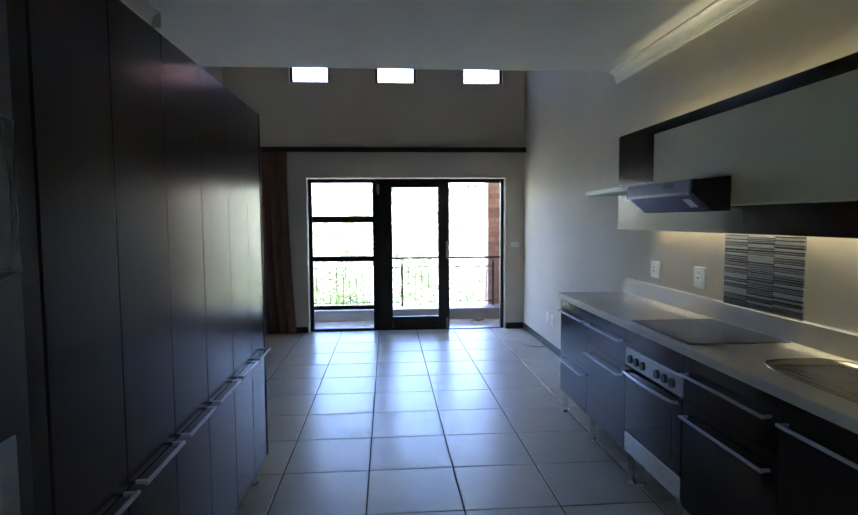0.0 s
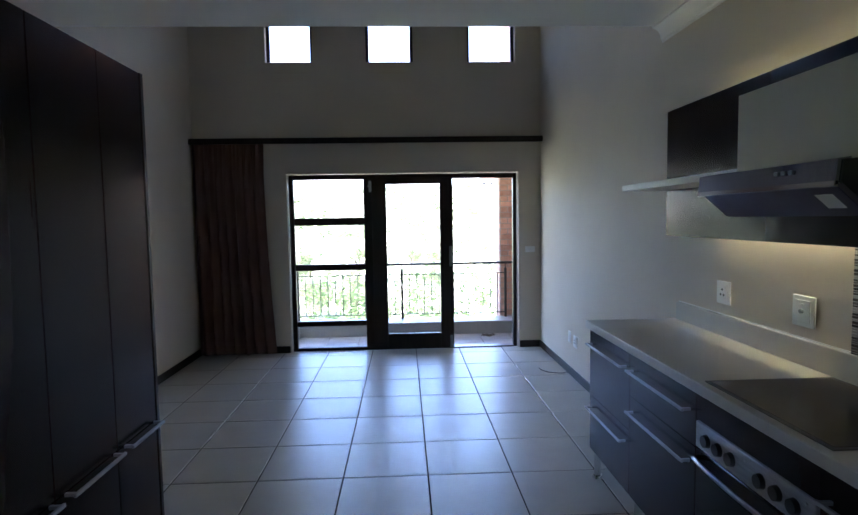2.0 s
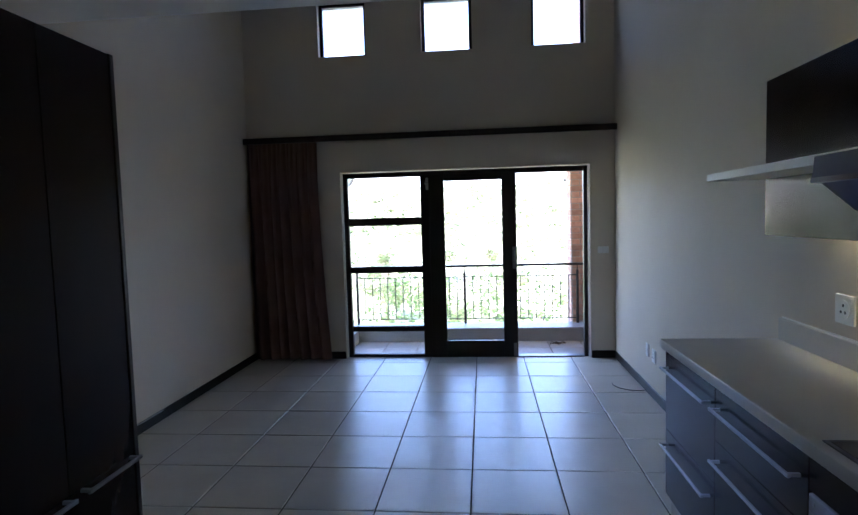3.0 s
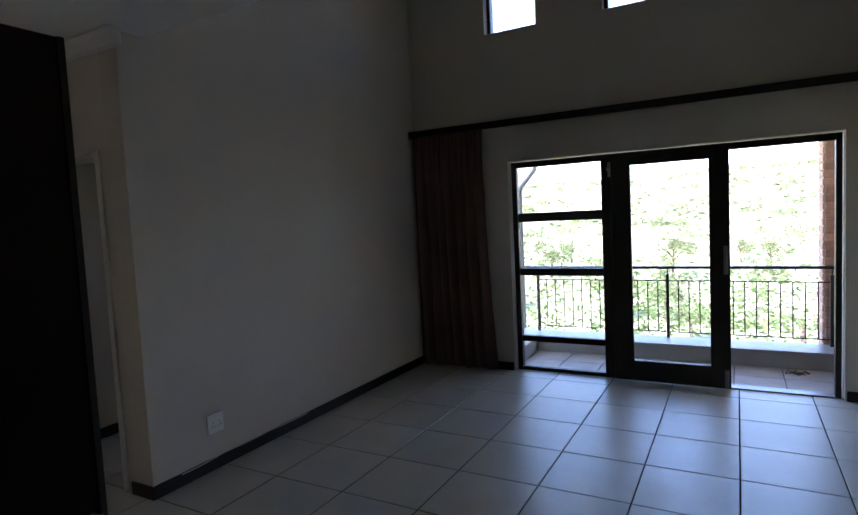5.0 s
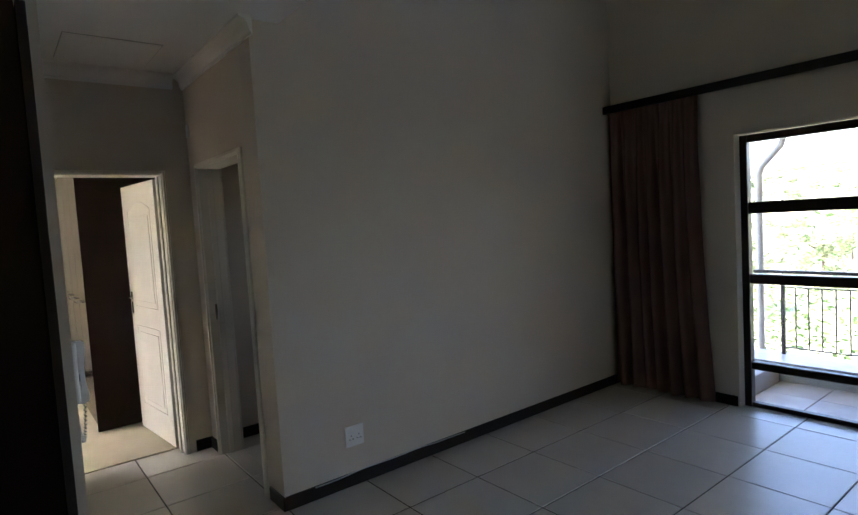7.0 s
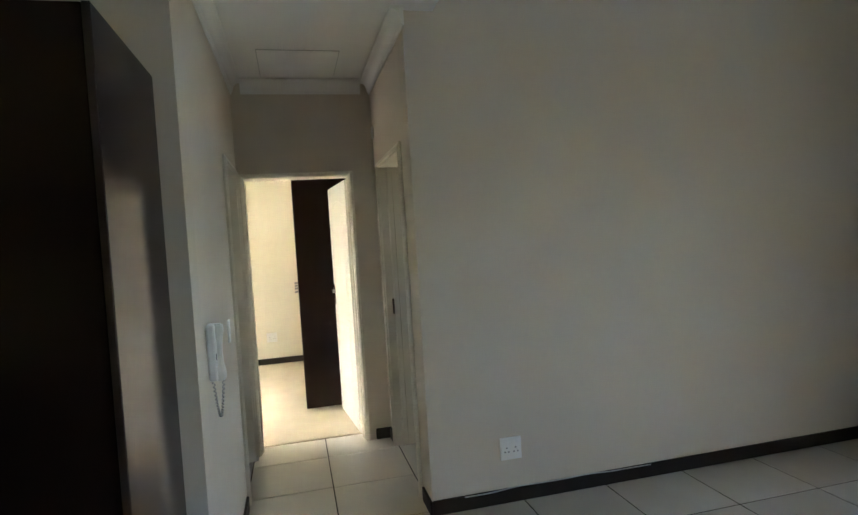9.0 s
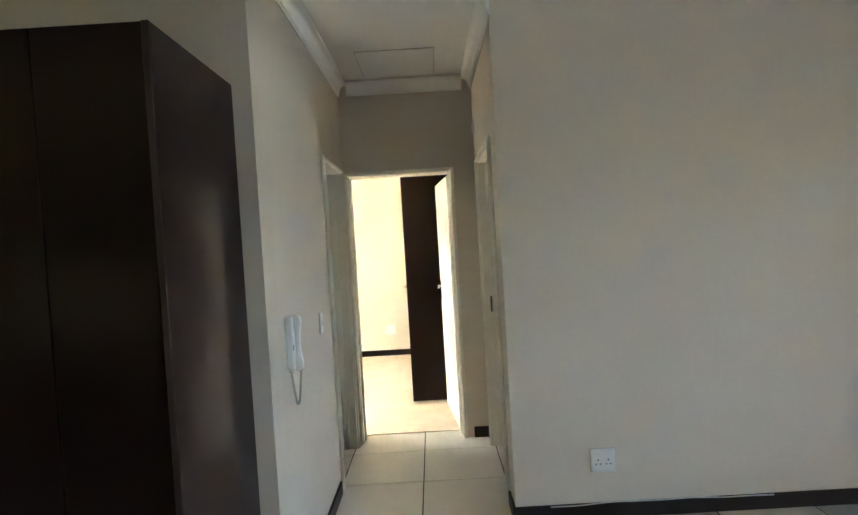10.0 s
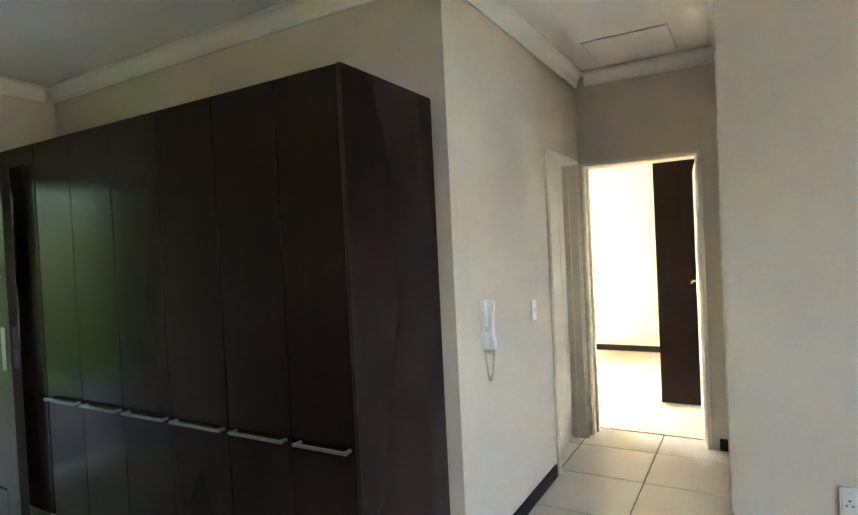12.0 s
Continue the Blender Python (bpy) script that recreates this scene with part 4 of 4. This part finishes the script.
# entrance doorway and its open leaf
ex0, ex1, _, ez = ENT
en = thing("door_4", (-0.1, YB - 0.1, 0), "dark timber entrance door frame", "door frame", kind="structure")
part("jamb", block(ex0, ex0 + 0.05, YB - 0.22, YB + 0.012, 0.0, ez, bevel=0.003), FRAMEWOOD, en)
part("jamb", block(ex1 - 0.05, ex1, YB - 0.22, YB + 0.012, 0.0, ez, bevel=0.003), FRAMEWOOD, en)
part("head", block(ex0 + 0.05, ex1 - 0.05, YB - 0.22, YB + 0.012, ez - 0.05, ez, bevel=0.003), FRAMEWOOD, en)
part("strike_plate", block(ex1 - 0.054, ex1 - 0.05, YB - 0.06, YB - 0.03, 0.98, 1.14, bevel=0.001), STEEL, en, "steel strike plate")
fd = thing("entrance_door", (-0.600, 1.2, 0.01), "dark timber entrance door standing open against the tall cupboards, with glazed lights", "door")
fx, fy0, fy1 = -0.600, YB + 0.03, 1.585
part("stile", block(fx - 0.022, fx + 0.022, fy0, fy0 + 0.14, 0.01, 2.02, bevel=0.003), FRAMEWOOD, fd)
part("stile", block(fx - 0.022, fx + 0.022, fy1 - 0.14, fy1, 0.01, 2.02, bevel=0.003), FRAMEWOOD, fd)
for z0, z1 in ((0.01, 0.26), (0.86, 1.00), (1.88, 2.02), (1.36, 1.44)):
    part("rail", block(fx - 0.021, fx + 0.021, fy0 + 0.14, fy1 - 0.14, z0, z1, bevel=0.003), FRAMEWOOD, fd)
part("lower_panel", block(fx - 0.010, fx + 0.010, fy0 + 0.138, fy1 - 0.138, 0.258, 0.862, bevel=0.002), FRAMEWOOD, fd)
for z0, z1 in ((0.996, 1.364), (1.436, 1.884)):
    part("pane", block(fx - 0.003, fx + 0.003, fy0 + 0.136, fy1 - 0.136, z0, z1), GLASS, fd)
for z, r in ((1.18, 0.13), (1.66, 0.16)):
    ring = [(fx, (fy0 + fy1) / 2 + r * math.cos(2 * math.pi * k / 32), z + r * math.sin(2 * math.pi * k / 32)) for k in range(33)]
    part("round_bar", tube(bmesh.new(), ring, 0.011, 8), RAILPAINT, fd, "round metal bar in the glazing", True)
part("lock_plate", block(fx + 0.022, fx + 0.027, fy1 - 0.09, fy1 - 0.045, 0.92, 1.15, bevel=0.002), ALU, fd, "dull metal lock plate")
part("pull_bar", tube(bmesh.new(), [(fx + 0.024, fy1 - 0.068, 1.42), (fx + 0.055, fy1 - 0.068, 1.43), (fx + 0.055, fy1 - 0.068, 1.67), (fx + 0.024, fy1 - 0.068, 1.68)], 0.009, 10), ALU, fd, "dull metal pull bar", True)
part("edge_plate", block(fx - 0.012, fx + 0.012, fy1, fy1 + 0.003, 0.93, 1.15, bevel=0.001), FILTERSTEEL, fd, "dull dark lock plate in the door edge")

# ---- loose cables ----
pts = []
for k in range(36):
    f = k / 35
    a = radians(165 + 150 * f)
    pts.append((1.84 + 0.17 * math.cos(a) + 0.05 * f, 7.13 + 0.20 * math.sin(a) + 0.06 * f, 0.0045))
solid("cable", tube(bmesh.new(), pts, 0.0035, 8), CABLE, "thin grey cable loop lying on the tiled floor", "cable", smooth=True)
pts = []
for k in range(30):
    f = k / 29
    pts.append((XL + 0.020 + 0.010 * noise.noise((f * 5, 1, 0)), 5.05 + 1.15 * f, 0.079 + 0.018 * math.sin(f * math.pi) * (0.5 + noise.noise((f * 3, 0, 2)))))
solid("wall_cable", tube(bmesh.new(), pts, 0.0035, 8), WHITECABLE, "thin white cable lying along the dark skirting", "cable", smooth=True)

# ---- balcony ----
BYE = 9.35
BXL = -1.30
structure("ground_balcony", block(BXL - 0.12, 2.6, YF + FR_T - 0.02, BYE + 0.55, -0.25, -0.05), CONCRETE, "concrete balcony slab", "balcony")
structure("wall_balcony_kerb", block(BXL - 0.12, 2.02, BYE - 0.22, BYE + 0.15, -0.05, 0.118, bevel=0.006), CONCRETE, "low plastered kerb under the balcony railing", "kerb")
structure("wall_balcony_side_kerb", block(BXL - 0.12, BXL + 0.20, YF + FR_T + 0.002, BYE - 0.222, -0.05, 0.118, bevel=0.006), CONCRETE, "low plastered kerb along the balcony side", "kerb")
structure("trim_kerb_cap", block(BXL - 0.12, 2.02, BYE - 0.235, BYE + 0.16, 0.119, 0.138, bevel=0.004), GREYPLASTIC, "grey capping on the balcony kerb", "capping")
bal = thing("railing", (0.0, BYE + 0.07, 0.155), "dark metal balcony railing with slim uprights", "railing")
for x in (-1.165, 0.280, 1.740):
    part("post", block(x - 0.016, x + 0.016, BYE + 0.055, BYE + 0.087, 0.138, 0.835, bevel=0.003), RAILPAINT, bal)
    part("pin", rod(bmesh.new(), (x, BYE + 0.071, 0.835), (x, BYE + 0.071, 0.895), 0.006, 8), RAILPAINT, bal)
part("handrail", block(BXL - 0.11, 1.86, BYE + 0.045, BYE + 0.10, 0.893, 0.923, bevel=0.008, segs=2), RAILPAINT, bal, "wide dark handrail")
for z in (0.205, 0.765):
    part("rail", block(-1.165, 1.74, BYE + 0.064, BYE + 0.078, z - 0.006, z + 0.006, bevel=0.001), RAILPAINT, bal)
up = mesh_of("upright", rod(bmesh.new(), (0, 0, 0.205), (0, 0, 0.765), 0.0066, 8), RAILPAINT)
x = -1.062
while x < 1.70:
    o = new("upright", up)
    o.parent = bal
    o.location = (x, 0.001, -0.155)
    x += 0.1035
# unseen soffit, its depth chosen to hold back daylight from the rooms
structure("ceiling_balcony", block(-1.6, 2.4, YF + FR_T, BYE + 0.75, 2.62, 2.78), CEIL, "unseen plain soffit added over the balcony to cut daylight", "ceiling")
# brick pier at the balcony's corner
pier = thing("brick_pier", (1.83, BYE + 0.27, -0.25), "red face-brick pier at the corner of the balcony", "pier")
part("core", block(1.682, 2.018, BYE + 0.152, BYE + 0.488, -0.25, 2.62), MORTAR, pier, "mortar core")
bm_l = mesh_of("brick", block(-0.105, 0.105, -0.012, 0.012, 0, 0.066, bevel=0.003), BRICK)
bm_s = mesh_of("brick", block(-0.048, 0.048, -0.012, 0.012, 0, 0.066, bevel=0.003), BRICK)
row = 0
z = 0.0
while z < 2.6:
    for s in range(4):
        ang = s * 90
        flip = (row + s) % 2
        for du, msh in ((-0.0575, bm_l), (0.1105, bm_s)) if flip else ((0.0575, bm_l), (-0.1105, bm_s)):
            p = Matrix.Rotation(radians(ang), 4, "Z") @ Matrix.Translation((du, -0.166, 0))
            o = new("brick", msh)
            o.parent = pier
            o.matrix_basis = Matrix.Translation((0.02, 0.05, 0.02 + z)) @ p
    z += 0.077
    row += 1
# added wall that keeps sky light on this side off the living room
structure("wall_balcony_side", block(2.045, 2.30, YF + FR_T, 11.5, -5.1, 5.0), BRICKWALL, "unseen red brick screen wall added to cut sky light from the balcony side", "wall")
# downpipe at the other end
dp = thing("downpipe", (-1.45, 9.66, -0.25), "pale grey rainwater downpipe with an offset bend", "downpipe")
part("pipe", tube(bmesh.new(), [(-1.23, 9.66, 2.62), (-1.23, 9.66, 2.14), (-1.245, 9.66, 2.09), (-1.42, 9.66, 1.90), (-1.445, 9.66, 1.83), (-1.45, 9.66, -0.25)], 0.032, 14), GREYPLASTIC, dp, smooth=True)
for z in (2.4, 1.0):
    part("bracket", block(-1.275 if z > 2 else -1.495, -1.185 if z > 2 else -1.405, 9.64, 9.72, z - 0.015, z + 0.015, bevel=0.003), GREYPLASTIC, dp)

# ---- outside ----
def hill(x, y):
    """The height of the land: a valley below the balcony, then a long rise to a ridge."""
    far = max(0.0, y - 20)
    z = -7.5 + 30 / (1 + math.exp(-(far - 185) / 48)) - 0.7
    z += (1.2 * noise.noise((x * 0.02, y * 0.02, 1.0)) + 6 * noise.noise((x * 0.005, y * 0.005, 4.0))) * min(1.0, far / 60)
    return z


b = bmesh.new()
xs = [-1500, -700, -350] + [-220 + 8 * k for k in range(56)] + [350, 700, 1500]
ys = [-1500, -500, -150, -60, -30, -14, -4, 4, 10, 14, 18, 22] + [28 + 9 * k for k in range(46)] + [520, 800, 1500]
grid = [[b.verts.new((x, y, hill(x, y) if y > 10 else -8.0)) for x in xs] for y in ys]
for r0, r1 in zip(grid, grid[1:]):
    for k in range(len(xs) - 1):
        b.faces.new((r0[k], r0[k + 1], r1[k + 1], r1[k]))
ground = structure("ground", b, GRASS, "grassy slopes rising to a wooded hillside", "ground")
for p in ground.data.polygons:
    p.use_smooth = True
structure("wall_below", block(-6.3, 2.2, 0.5, YF + FR_T, -5.1, -0.12), HOUSEWALL, "plastered storeys below the rooms", "wall")
# unseen cover, added to keep the landing and doorway in shade
structure("ceiling_porch", block(-2.6, 2.2, -1.9, 0.55, 2.45, 2.6), FRAMEWOOD, "unseen dark timber ceiling added to shade the entrance landing", "ceiling")
structure("pavement_entrance", block(-3.2, 2.2, -2.2, 0.55, -5.1, -0.02), SOIL, "paved landing outside the entrance", "landing")


def leaf_cluster(name, seed, radius, count, size, mats):
    """A crown of many small leaf blades gathered in uneven clumps."""
    r = random.Random(seed)
    verts, faces = [], []
    clumps = [(Vector((r.gauss(0, 0.5), r.gauss(0, 0.5), r.gauss(0, 0.36))) * radius, r.uniform(0.25, 0.5) * radius) for _ in range(11)]
    for k in range(count):
        c, rad = clumps[k % len(clumps)]
        d = Vector((r.gauss(0, 1), r.gauss(0, 1), r.gauss(0, 1))).normalized() * rad * r.uniform(0.55, 1.0)
        p = c + d
        a = Vector((r.gauss(0, 1), r.gauss(0, 1), r.gauss(0, 0.5))).normalized()
        n2 = a.cross(Vector((r.gauss(0, 1), r.gauss(0, 1), r.gauss(0, 1)))).normalized()
        s = size * r.uniform(0.6, 1.4)
        i = len(verts)
        verts += [p - a * s, p + n2 * s * 0.42, p + a * s, p - n2 * s * 0.42]
        faces.append((i, i + 1, i + 2, i + 3))
    me = bpy.data.meshes.new(name)
    me.from_pydata([tuple(v) for v in verts], [], faces)
    me.materials.append(mats)
    return me


CROWNS = [leaf_cluster("crown", 20 + k, 1.0, 3000, 0.052, (LEAF2, LEAF3)[k % 3 == 2]) for k in range(5)]


def trunk_mesh(seed):
    r = random.Random(seed)
    b = bmesh.new()
    rod(b, (0, 0, -0.9), (0.03, 0.02, 0.1), 0.07, 9, 0.045)
    for k in range(5):
        a = k * 1.257 + r.uniform(-0.3, 0.3)
        tube(b, [(0.02, 0.02, -0.1 + 0.05 * k), (0.22 * math.cos(a), 0.22 * math.sin(a), 0.18 + 0.05 * k), (0.5 * math.cos(a), 0.5 * math.sin(a), 0.42 + r.uniform(0, 0.2))], 0.022, 6)
    return mesh_of("trunk", b, BARK)


TRUNKS = [trunk_mesh(k) for k in range(3)]


def tree(x, y, z, s, k, label, group, crowns=CROWNS):
    t = new("tree")
    tagged(t, label, "tree", group)
    a = new("trunk", TRUNKS[k % 3])
    a.parent = t
    c = new("crown", crowns[k % len(crowns)])
    c.parent = t
    c.location = (0, 0, 0.35)
    t.matrix_world = pose(x, y, z + 0.85 * s, 0, 0, 40 * k) @ Matrix.Diagonal((s, s, s * 0.9, 1))
    return t


NEAR = [leaf_cluster("crown", 70 + k, 1.0, 2600, 0.024, LEAF3) for k in range(2)]
for k, (x, y, s) in enumerate(((-4.4, 17.5, 3.7), (-0.9, 19.0, 3.8), (2.8, 21.0, 3.9))):
    tree(x, y, hill(x, y), s, k, "leafy green tree with its crown just below the balcony", "trees below the balcony", NEAR)


rng = random.Random(11)
for k in range(34):
    y = 34 + 60 * rng.random()
    x = rng.uniform(-0.95, 0.62) * (y + 6) * 0.95
    s = rng.uniform(1.2, 2.6)
    tree(x, y, hill(x, y), s, k if k % 5 != 2 else k + 1, "leafy green tree on the sunlit hillside", "hillside trees")
for x, y, s in ((-0.3, -5.5, 2.2), (2.0, -6.0, 2.2), (-1.4, -7.5, 2.7)):
    tree(x, y, -1.8, s, int(s * 10), "leafy green tree outside the entrance", "trees by the entrance")
structure("ground_entrance", block(-14, 12, -16, -2.2, -5.1, -1.75), LAWN, "grass bank beyond the entrance landing", "ground")


r = random.Random(31)
verts, faces = [], []
for k in range(64000):
    p = Vector((r.uniform(-6, 4.5), -3.0 - abs(r.gauss(0, 0.6)), -1.75 + 9.0 * r.random()))
    p.y -= 0.5 * noise.noise((p.x * 0.7, p.z * 0.7, 0))
    a = Vector((r.gauss(0, 1), r.gauss(0, 1), r.gauss(0, 0.6))).normalized()
    n2 = a.cross(Vector((r.gauss(0, 1), r.gauss(0, 1), r.gauss(0, 1)))).normalized()
    s = r.uniform(0.06, 0.14)
    i = len(verts)
    verts += [tuple(p - a * s), tuple(p + n2 * s * 0.45), tuple(p + a * s), tuple(p - n2 * s * 0.45)]
    faces.append((i, i + 1, i + 2, i + 3))
me = bpy.data.meshes.new("shrubbery")
me.from_pydata(verts, [], faces)
me.materials.append(LEAF)
tagged(new("shrubbery", me), "tall dense green shrubbery beyond the entrance landing", "shrubs", kind="stuff")


# far bush and woods on the slopes: many small leaf blades in uneven clumps, haze put into their colour
r = random.Random(47)
verts, faces = [], []
for k in range(2800):
    y = 44 + 300 * r.random() ** 0.85
    x = r.uniform(-1.0, 0.66) * (y + 6)
    if noise.noise((x * 0.035, y * 0.025, 2.0)) < -0.22:
        continue
    c = Vector((x, y, hill(x, y)))
    rad = r.uniform(0.6, 2.0) * (0.7 + 0.6 * (y > 120))
    for q in range(24):
        d = Vector((r.gauss(0, 1), r.gauss(0, 1), abs(r.gauss(0, 0.9)))).normalized() * rad * r.uniform(0.6, 1.0)
        p = c + d
        a = Vector((r.gauss(0, 1), r.gauss(0, 1), r.gauss(0, 0.5))).normalized()
        n2 = a.cross(d).normalized() if a.cross(d).length > 1e-4 else Vector((0, 0, 1))
        s = rad * r.uniform(0.16, 0.34)
        i = len(verts)
        verts += [tuple(p - a * s), tuple(p + n2 * s * 0.6), tuple(p + a * s), tuple(p - n2 * s * 0.6)]
        faces.append((i, i + 1, i + 2, i + 3))
me = bpy.data.meshes.new("woodland")
me.from_pydata(verts, [], faces)
me.materials.append(LEAF2)
tagged(new("woodland", me), "green bush and scattered woods covering the far hillside, paled to suggest haze", "woods", kind="stuff")


def house(x, y, w, d, h, rot):
    t = new("house")
    tagged(t, "distant plastered house with a tiled roof on the hillside", "house", "hillside houses")
    def add(pn, bm, mat):
        o = new(pn, mesh_of(pn, bm, mat))
        o.parent = t
        return o
    add("wall", block(-w / 2, w / 2, -d / 2, d / 2, -3, h), HOUSEWALL)
    b = bmesh.new()
    prism(b, [(-d / 2 - 0.5, h), (0, h + 2.2), (d / 2 + 0.5, h)], "x", -w / 2 - 0.5, w / 2 + 0.5)
    add("roof", b, ROOF)
    for i in range(int(w // 3)):
        xx = -w / 2 + 1.5 + 3 * i
        add("window", block(xx - 0.6, xx + 0.6, -d / 2 - 0.05, -d / 2 + 0.02, 0.9, 2.1), BLACKGLASS)
    t.matrix_world = pose(x, y, hill(x, y), 0, 0, rot)


for x, y, w, rot in ((-92, 214, 14, 12), (41, 247, 13, -10), (66, 199, 15, 8), (-70, 161, 11, 5)):
    house(x, y, w, 8, 3.6, rot)

# ---- floor tiles, last ----
P, TX, TY, G = 0.51, 0.44, 5.40, 0.0068
floor = structure("floor", block(XB, XR, BY0, 7.2, -0.10, -0.0032), GROUT, "cream glazed floor tiles with dark joints", "floor")
tagged(floor, kind="structure")
structure("floor_living", block(XL, XR, 7.2, YF + 0.10, -0.10, -0.0032), GROUT, "cream glazed floor tiles by the window wall", "floor")
structure("floor_entrance", block(XK - 0.16, XR, YB - 0.25, BY0, -0.10, -0.0032), GROUT, "cream glazed floor tiles by the entrance", "floor")
REGIONS = [(XK, XR, YB - 0.25, TY - 3 * P), (XE - 0.168, XR, TY - 3 * P, TY - P), (XL, XR, TY - P, YF), (DOOR_HOLE[0], DOOR_HOLE[1], YF, YF + 0.085),
           (D3[0], D3[1], HL - 0.14, TY - 3 * P), (D2[0], D2[1], TY - P, HR + 0.14), (XE, XL - 0.16, HR + 0.14, 7.1)]
tile_meshes = {}
for rx0, rx1, ry0, ry1 in REGIONS:
    for i in range(math.floor((rx0 - TX) / P), math.ceil((rx1 - TX) / P)):
        for j in range(math.floor((ry0 - TY) / P), math.ceil((ry1 - TY) / P)):
            x0, x1 = max(rx0, TX + i * P + G / 2), min(rx1, TX + (i + 1) * P - G / 2)
            y0, y1 = max(ry0, TY + j * P + G / 2), min(ry1, TY + (j + 1) * P - G / 2)
            if x1 - x0 < 0.012 or y1 - y0 < 0.012:
                continue
            key = (round(x1 - x0, 4), round(y1 - y0, 4))
            if key not in tile_meshes:
                tile_meshes[key] = mesh_of("tile", block(-key[0] / 2, key[0] / 2, -key[1] / 2, key[1] / 2, -0.009, 0.0, bevel=0.0026), TILE)
            o = new("tile", tile_meshes[key])
            o.parent = floor
            o.location = ((x0 + x1) / 2, (y0 + y1) / 2, 0.0)
            o.rotation_euler = (rng.gauss(0, 0.0012), rng.gauss(0, 0.0012), 0)
structure("carpet_bedroom", block(XB, XE - 0.170, BY0, BY1, -0.0020, 0.006), CARPET, "plain cream fitted carpet in the bedroom", "carpet")
# balcony tiles
bt = structure("pavement_balcony", block(BXL + 0.20, 2.04, YF + FR_T, BYE - 0.22, -0.052, -0.046), GROUT, "pale tiled balcony floor", "balcony floor")
pm = mesh_of("paver", block(-0.197, 0.197, -0.183, 0.183, 0, 0.010, bevel=0.002), PAVER)
for i in range(8):
    for j in range(2):
        o = new("paver", pm)
        o.parent = bt
        o.location = (-0.89 + i * 0.4, YF + FR_T + 0.19 + j * 0.372 + 0.0, -0.046)
# dry leaf litter by the door
b = bmesh.new()
for k in range(7):
    a = rng.uniform(0, 6)
    tube(b, [(1.33 + 0.05 * k * 0.4, 8.93 + 0.03 * math.sin(k), -0.030), (1.36 + 0.05 * k * 0.4 + 0.03 * math.cos(a), 8.95 + 0.04 * math.sin(a), -0.012), (1.40 + 0.02 * k, 8.94 + 0.03 * math.sin(a), -0.030)], 0.006, 6)
solid("twigs", b, BARK, "small heap of dry twigs on the balcony floor", "twigs")
